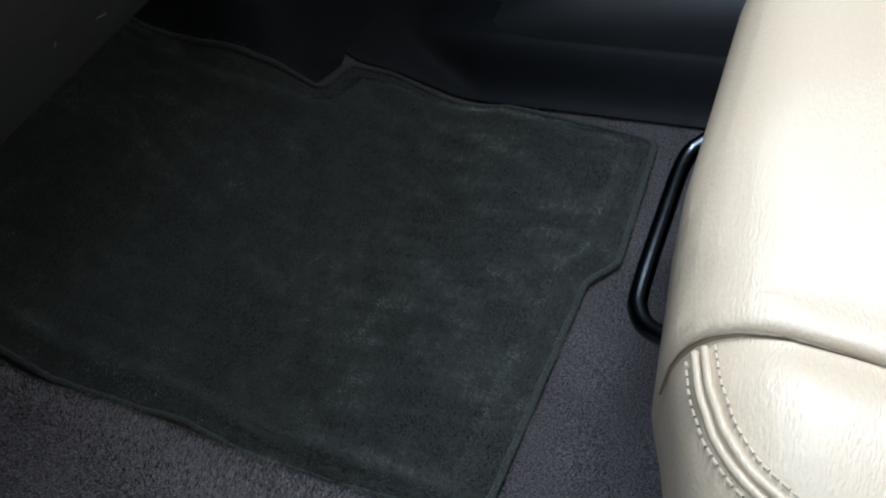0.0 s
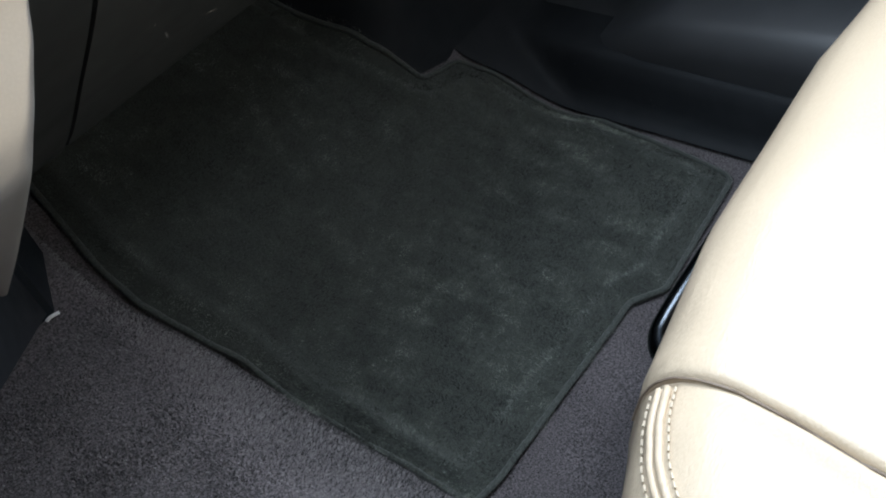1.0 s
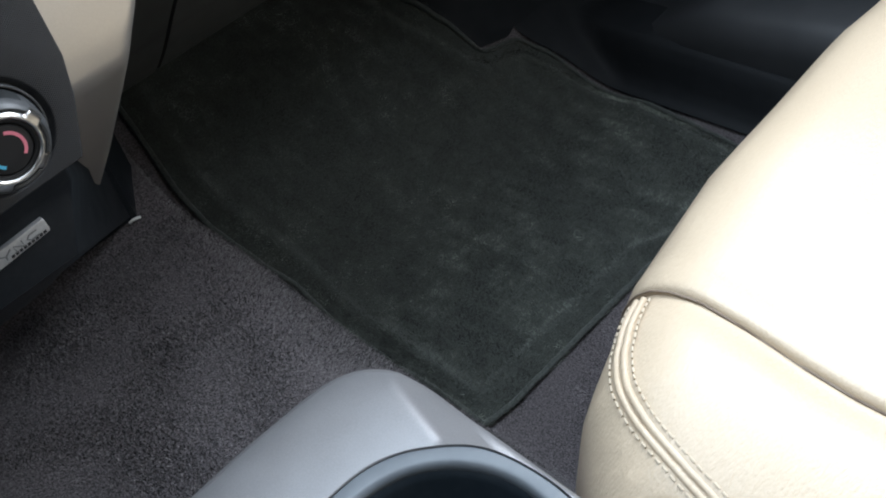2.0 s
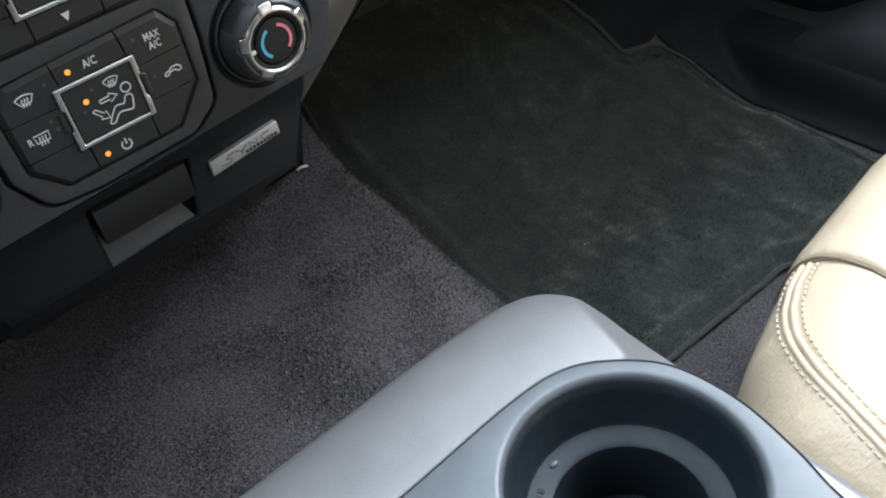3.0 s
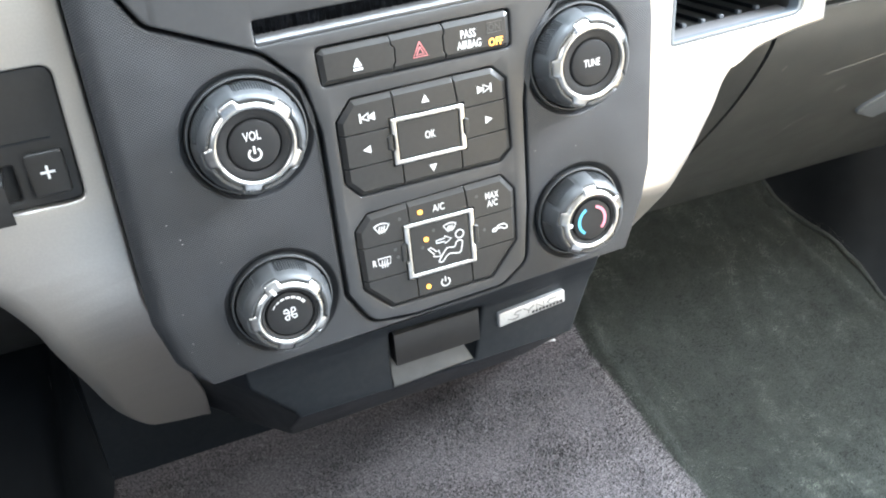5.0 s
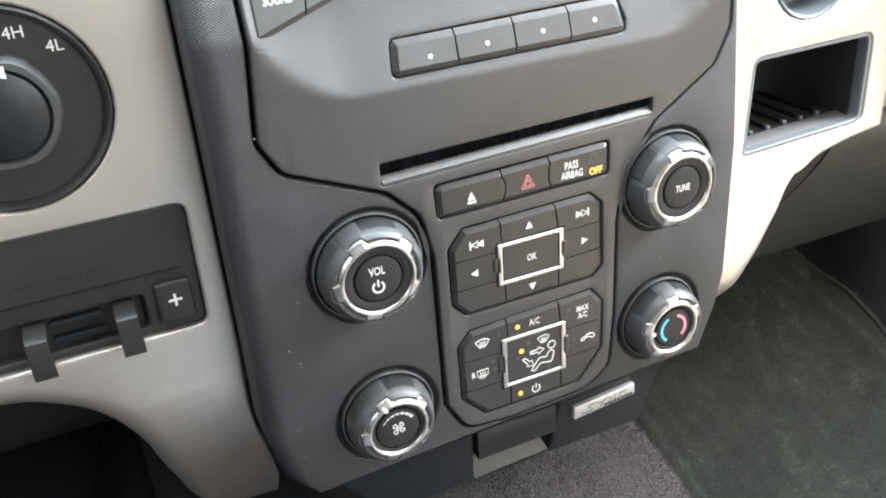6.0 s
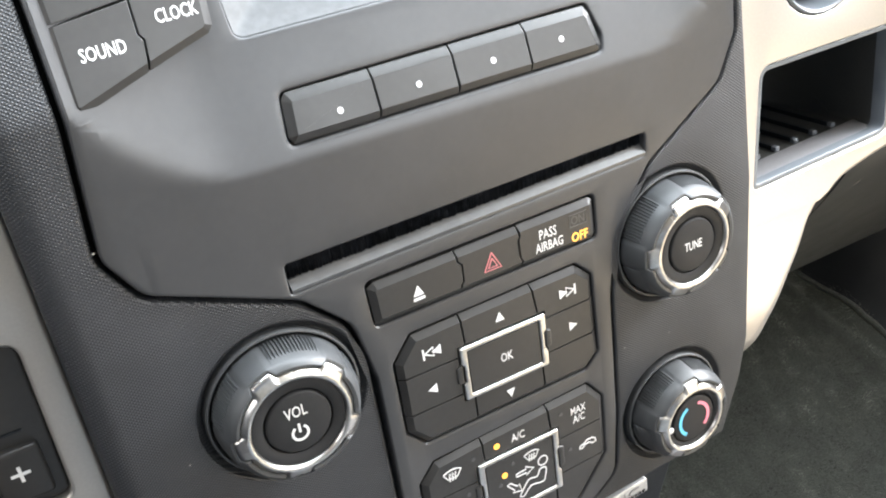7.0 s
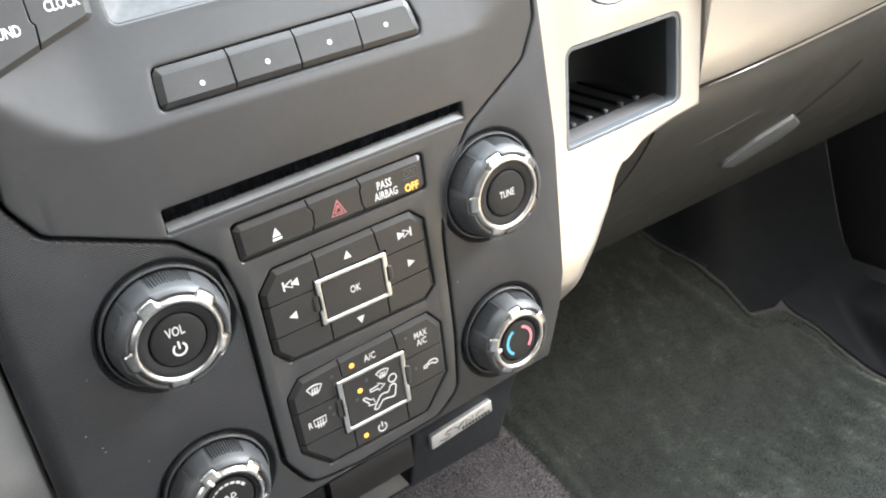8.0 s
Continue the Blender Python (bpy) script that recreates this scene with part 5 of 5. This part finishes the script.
def cushion(inside):
    bm = bmesh.new()
    levels = ((0.000, -0.140, 0), (-0.004, -0.100, 0), (0.0, -0.062, 0), (0.002, -0.045, 0), (0.006, -0.030, 0), (0.013, -0.018, 0), (0.022, -0.0095, 0), (0.033, -0.0040, 0), (0.044, -0.0010, 0), (0.054, 0.0, 0))
    rings = []
    for o, dz, _ in levels[:7]:
        rings.append([(p.x, p.y, crown(p.x, p.y) + dz) for p in offset(fine, o)])
    last = rings[-1]
    for s in (0.06, 0.12, 0.18, 0.25, 0.35, 0.5, 0.65, 0.8, 0.92, 1.0):
        ring = []
        for x, y, z in last:
            q = Vector((min(max(x, 0.40), 0.62), -0.42))
            ring.append((x + (q.x - x) * s, y + (q.y - y) * s, crown(x, y)))
        rings.append(ring)
    loft(rings, True, (False, False), bm)
    for k in range(1, 70):
        bmesh.ops.bisect_plane(bm, geom=bm.verts[:] + bm.edges[:] + bm.faces[:], plane_co=(0.18 + 0.0095 * k, 0, 0), plane_no=(1, 0, 0))
    for k in range(1, 50):
        bmesh.ops.bisect_plane(bm, geom=bm.verts[:] + bm.edges[:] + bm.faces[:], plane_co=(0, -0.66 + 0.0105 * k, 0), plane_no=(0, 1, 0))
    for k in (-0.013, -0.010, -0.0075, -0.005, -0.0025, -0.0008, 0.0, 0.0006, 0.0014, 0.0025, 0.004, 0.0058, 0.0075, 0.010, 0.013):
        bmesh.ops.bisect_plane(bm, geom=bm.verts[:] + bm.edges[:] + bm.faces[:], plane_co=(SEAM_X + k, 0, 0), plane_no=(1, 0, 0))
    bmesh.ops.remove_doubles(bm, verts=bm.verts[:], dist=0.0003)
    flat_at = [(a, dz) for a, dz, _ in levels if a >= 0.002]
    for w in bm.verts:
        d = float(np.hypot(*(rim_a + np.clip(((np.array(w.co.xy) - rim_a) * rim_d).sum(1) / (rim_d ** 2).sum(1), 0, 1)[:, None] * rim_d - np.array(w.co.xy)).T).min())
        if d > 0.0022 and w.co.z > 0.19:
            w.co.z = crown(w.co.x, w.co.y) + float(np.interp(d, [q[0] for q in flat_at], [q[1] for q in flat_at]))
    gone = [f for f in bm.faces if (f.calc_center_median().x > SEAM_X) != inside]
    bmesh.ops.delete(bm, geom=gone, context="FACES")
    for w in bm.verts:
        w.co.x += seam_shift(w.co.x, w.co.y)
    return bm


part("cushion", cushion(True), LEATHER, seat, "beige leather centre panel", 60)
part("bolster", cushion(False), LEATHER, seat, "beige leather side bolster", 60)
part("base", box(0.215, 0.80, -0.64, -0.20, 0.04, 0.165, 0.01), BLACK, seat, "black seat base")


# Unseen backrest, added to keep rear window light off the footwell.
back = loft([[(0.205 + a, y + d, z) for a, d in ((0.0, 0.0), (0.03, 0.05), (0.30, 0.035), (0.57, 0.05), (0.60, 0.0), (0.58, -0.09), (0.02, -0.09))] for y, z in ((-0.62, 0.20), (-0.66, 0.45), (-0.72, 0.74), (-0.735, 0.78))])
part("backrest", back, LEATHER, seat, "unseen beige leather backrest that blocks rear light", 60)


def on_seat(x, y, lift=0.0):
    """Top or flank of the cushion under (x, y)."""
    d = min((Vector((x, y)) - p).length for p in fine)
    curve = ((0.0, -0.062), (0.002, -0.045), (0.006, -0.030), (0.013, -0.018), (0.022, -0.0095), (0.033, -0.0040), (0.046, -0.0010), (0.060, 0.0))
    return Vector((x, y, crown(x - seam_shift(x, y), y) + lift + float(np.interp(d, [c[0] for c in curve], [c[1] for c in curve]))))


def seam_point(y):
    return on_seat(SEAM_X + seam_shift(SEAM_X, y), y, 0.0003)


part("piping", tube([seam_point(y) for y in np.linspace(-0.152, -0.60, 110)], 0.0008, 6), FOLD, seat, "brown fold line between the panels", 60)
line = smooth_line([(0.3225, -0.170), (0.301, -0.176), (0.287, -0.182), (0.275, -0.188), (0.259, -0.200), (0.249, -0.213), (0.241, -0.228), (0.233, -0.249), (0.228, -0.266), (0.223, -0.285), (0.220, -0.32), (0.219, -0.42), (0.219, -0.6)], 10)
flat = [Vector((p.x, p.y)) for p in [Vector((*q, 0)) if len(q) == 2 else q for q in line]]
for side in (-1, 1):
    beside = []
    for a, q, e in zip(flat[:1] + flat[:-1], flat, flat[1:] + flat[-1:]):
        n = Vector((-(e - a).y, (e - a).x)).normalized() * 0.0021 * side
        beside.append(on_seat(q.x + n.x, q.y + n.y, -0.0010))
    part("seam", tube(beside, 0.0023, 8), LEATHER, seat, "rolled double seam", 60)
run = [0.0]
for a, b in zip(flat, flat[1:]):
    run.append(run[-1] + (b - a).length)
xs, ys = [p.x for p in flat], [p.y for p in flat]
for side in (-1, 1):
    s = 0.002
    while s < 0.30:
        def spot(q):
            x, y = float(np.interp(q, run, xs)), float(np.interp(q, run, ys))
            x2, y2 = float(np.interp(q + 0.002, run, xs)), float(np.interp(q + 0.002, run, ys))
            n = Vector((-(y2 - y), x2 - x)).normalized() * 0.0062 * side
            return on_seat(x + n.x, y + n.y, 0.0004)
        part("stitch", tube([spot(s), spot(s + 0.0018), spot(s + 0.0036)], 0.0007, 5), THREAD, seat)
        s += 0.0055

bar = smooth_line([(0.640, -0.150, 0.115), (0.622, -0.122, 0.105), (0.600, -0.110, 0.100), (0.53, -0.108, 0.100), (0.466, -0.108, 0.100), (0.444, -0.112, 0.101), (0.428, -0.126, 0.104), (0.416, -0.164, 0.112), (0.412, -0.214, 0.118)], 8)
part("adjuster_bar", tube(bar, 0.0072, 12), TUBE, seat, "glossy black bent adjuster bar", 60)

# Centre console with cup holder ---------------------------------------------------
console = thing("floor_console", (0.05, -0.3, 0.0), "grey painted floor console with round cup holder", "console")
TRAY_LINE = [(0.150, -0.60), (0.153, -0.36), (0.157, -0.29), (0.166, -0.256), (0.172, -0.222), (0.168, -0.188), (0.152, -0.165), (0.130, -0.150), (0.098, -0.1455), (0.03, -0.147), (-0.06, -0.148), (-0.14, -0.150), (-0.165, -0.18), (-0.17, -0.30), (-0.17, -0.60)]
BODY_LINE = [(0.182, -0.60), (0.182, -0.36), (0.182, -0.30), (0.183, -0.25), (0.184, -0.21), (0.186, -0.165), (0.186, -0.122), (0.165, -0.0885), (0.110, -0.0795), (0.03, -0.0785), (-0.06, -0.079), (-0.15, -0.082), (-0.20, -0.11), (-0.205, -0.30), (-0.205, -0.60)]
inner_line, outer_line = smooth_line(TRAY_LINE, 8), smooth_line(BODY_LINE, 8)
tray_edge = [Vector((p[0] * 1000, p[1] * 1000)) for p in inner_line]
cup_c, cup_r = (106.0, -214.0), 56.5


def at_top(u, v, h):
    return (u / 1000, v / 1000, 0.295 + h / 1000)


rings = []
for s, drop in ((0.0, 0.006), (0.0, 0.0006), (0.008, 0.0), (0.05, 0.0), (0.10, 0.0), (0.16, 0.0001), (0.25, 0.0002), (0.32, 0.0003), (0.40, 0.0006), (0.5, 0.0010), (0.6, 0.0018), (0.7, 0.0030), (0.84, 0.0068), (0.94, 0.0125), (0.985, 0.020), (1.0, 0.032), (1.0, 0.29)):
    ring = []
    for a, b in zip(inner_line, outer_line):
        x, y, z = a[0] + (b[0] - a[0]) * s, a[1] + (b[1] - a[1]) * s, 0.295 - drop
        off = 0.973 * (x - 0.171) - 0.23 * (y + 0.112)
        if s > 0.008 and off > 0 and x > 0.1 and drop < 0.1:
            z = min(z, 0.295 - 0.85 * min(off, 0.022) * min(1.0, s / 0.05) - 0.35 * drop)
        ring.append((x, y, z))
    rings.append(ring)
part("body", loft(rings, True, (False, False)), CONSOLE, console, "grey satin painted body", 40)
cup_hole = [Vector(p) for p in arc(cup_c[0], cup_c[1], cup_r, 0, 354, 59)]
tray = part("tray", slab(offset(tray_edge, 1.0), [cup_hole], 0.6, -12, 4.0, at_top, 5, lambda p: 1.0), TRAY, console, "slate grey plastic tray insert", 40)


def cup(profile, segs=72):
    return loft([[at_top(cup_c[0] + r * math.cos(2 * math.pi * i / segs), cup_c[1] + r * math.sin(2 * math.pi * i / segs), h) for i in range(segs)] for r, h in profile], True, (False, True))


part("cup_wall", cup([(cup_r + 0.5, -3.6), (cup_r - 0.6, -4.4), (cup_r - 2.6, -8), (cup_r - 7, -25), (cup_r - 8.5, -27), (38.5, -28), (36.5, -29), (35, -33), (33, -66), (6, -66)]), WELL, tray, "black stepped cup well", 40)
for k in range(12):
    a0 = 118 + 5.8 * k + (5 if k > 3 else 0) + (5 if k > 8 else 0)
    part("ring_mark", loft([[at_top(cup_c[0] + r * math.cos(radians(a0 + d)), cup_c[1] + r * math.sin(radians(a0 + d)), z) for d in (0, 3.2)] for r, z in ((40.6, -27.3), (44.4, -27.0))], False, (False, False)), GAP, tray)

part("moulded_nub", loft([[at_top(cup_c[0] + 43.0 * math.cos(radians(98)) + 2.6 * q * math.cos(2 * math.pi * i / 14), cup_c[1] + 43.0 * math.sin(radians(98)) + 1.5 * q * math.sin(2 * math.pi * i / 14), z) for i in range(14)] for q, z in ((1.0, -27.4), (0.9, -26.6), (0.55, -26.1), (0.1, -26.0))], True, (False, True)), TRAY, tray, "small grey moulded nub", 50)

# Carpet and mat fibres -----------------------------------------------------------
def sampled(height, x0, x1, y0, y1, step):
    """A height field on a grid, and a function that reads it between the grid's points."""
    nx, ny = int((x1 - x0) / step) + 2, int((y1 - y0) / step) + 2
    grid = np.array([[height(x0 + i * step, y0 + j * step) for i in range(nx)] for j in range(ny)])

    def read(x, y):
        fx, fy = (x - x0) / step, (y - y0) / step
        i, j = np.clip(fx.astype(int), 0, nx - 2), np.clip(fy.astype(int), 0, ny - 2)
        a, b = fx - i, fy - j
        return grid[j, i] * (1 - a) * (1 - b) + grid[j, i + 1] * a * (1 - b) + grid[j + 1, i] * (1 - a) * b + grid[j + 1, i + 1] * a * b
    return read


def inside(x, y, poly):
    hit = np.zeros(len(x), bool)
    for (ax, ay), (bx, by) in zip(poly, np.roll(poly, -1, 0)):
        if ay != by:
            hit ^= ((ay > y) != (by > y)) & (x < (bx - ax) * (y - ay) / (by - ay) + ax)
    return hit


def fibres(name, x, y, read, length, width, lean, material, parent, label, seed, comb=None):
    """One small blade for each (x, y), standing on the surface that read() gives."""
    r = np.random.RandomState(seed)
    n = len(x)
    e = 0.003
    z = read(x, y)
    up = np.stack([-(read(x + e, y) - read(x - e, y)) / (2 * e), -(read(x, y + e) - read(x, y - e)) / (2 * e), np.ones(n)], 1)
    up /= np.linalg.norm(up, axis=1)[:, None]
    turn = r.uniform(0, 2 * np.pi, n)
    side = np.stack([np.cos(turn), np.sin(turn), np.zeros(n)], 1) * (width * r.uniform(0.6, 1.2, n) / 2)[:, None]
    root = np.stack([x, y, z - 0.0005], 1)
    tip = root + up * (length * r.uniform(0.6, 1.15, n))[:, None] + r.normal(0, lean * length, (n, 3)) * (1, 1, 0.2)
    if comb:
        way = comb(x, y) * 6.0
        tip[:, 0] += np.cos(way) * length * 0.2
        tip[:, 1] += np.sin(way) * length * 0.2
    verts = np.stack([root - side, root + side, tip], 1).reshape(-1, 3).astype(np.float32)
    me = bpy.data.meshes.new(name)
    me.vertices.add(3 * n)
    me.vertices.foreach_set("co", verts.ravel())
    me.loops.add(3 * n)
    me.loops.foreach_set("vertex_index", np.arange(3 * n, dtype=np.int32))
    me.polygons.add(n)
    me.polygons.foreach_set("loop_start", np.arange(0, 3 * n, 3, dtype=np.int32))
    me.update(calc_edges=True)
    me.materials.append(material)
    ob = new(name, me)
    if parent:
        ob.parent = parent
        ob.matrix_parent_inverse = parent.matrix_basis.inverted()
        return tagged(ob, label, kind="stuff")
    return tagged(ob, label, "carpet", kind="stuff")


def scattered(x0, x1, y0, y1, step, seed):
    r = np.random.RandomState(seed)
    x, y = np.meshgrid(np.arange(x0, x1, step), np.arange(y0, y1, step))
    x, y = x.ravel(), y.ravel()
    return x + r.uniform(-0.5, 0.5, len(x)) * step, y + r.uniform(-0.5, 0.5, len(y)) * step


ground = sampled(floor_height, -0.26, 0.82, -0.24, 0.34, 0.004)
x1, y1 = scattered(-0.24, 0.300, -0.10, 0.30, 0.00115, 11)
x2, y2 = scattered(0.300, 0.790, -0.20, 0.25, 0.0018, 12)
clear = ~inside(x2, y2, edge_np)
bound = x1 > -0.180 - 0.30 * np.maximum(0.0, 0.24 - y1)
x, y = np.r_[x1[bound], x2[clear]], np.r_[y1[bound], y2[clear]]
fibres("carpet_fuzz", x, y, ground, 0.0024, 0.0009, 0.40, CARPET_FIBRE, None, "short grey fibres of the floor carpet", 13)
mat_read = sampled(pile_height, 0.262, 0.77, -0.08, 0.49, 0.006)
x, y = scattered(0.268, 0.762, -0.072, 0.475, 0.0012, 14)
clear = inside(x, y, np.array([(p.x / 1000, p.y / 1000) for p in offset(mat_edge, -3.0)]))
x, y = x[clear], y[clear]
comb = sampled(lambda a, b: noise.noise((a * 14, b * 9, 21)), 0.262, 0.77, -0.08, 0.49, 0.008)
margin = sampled(edge_distance, 0.262, 0.77, -0.08, 0.49, 0.006)
band = np.exp(-((margin(x, y) - 0.027 - 0.008 * comb(x, y)) / 0.0075) ** 2) * np.clip((0.30 - y) / 0.1, 0, 1)
worn = np.random.RandomState(16).uniform(0, 1, len(x)) < 0.75 * band
fibres("mat_fuzz", x[~worn], y[~worn], mat_read, 0.0028, 0.0008, 0.5, PILE_FIBRE, mat_thing, "short green-grey fibres", 15, comb)
fibres("worn_ridge_fuzz", x[worn], y[worn], mat_read, 0.0030, 0.0008, 0.5, WORN_FIBRE, mat_thing, "lighter worn fibres along the edge", 17, comb)
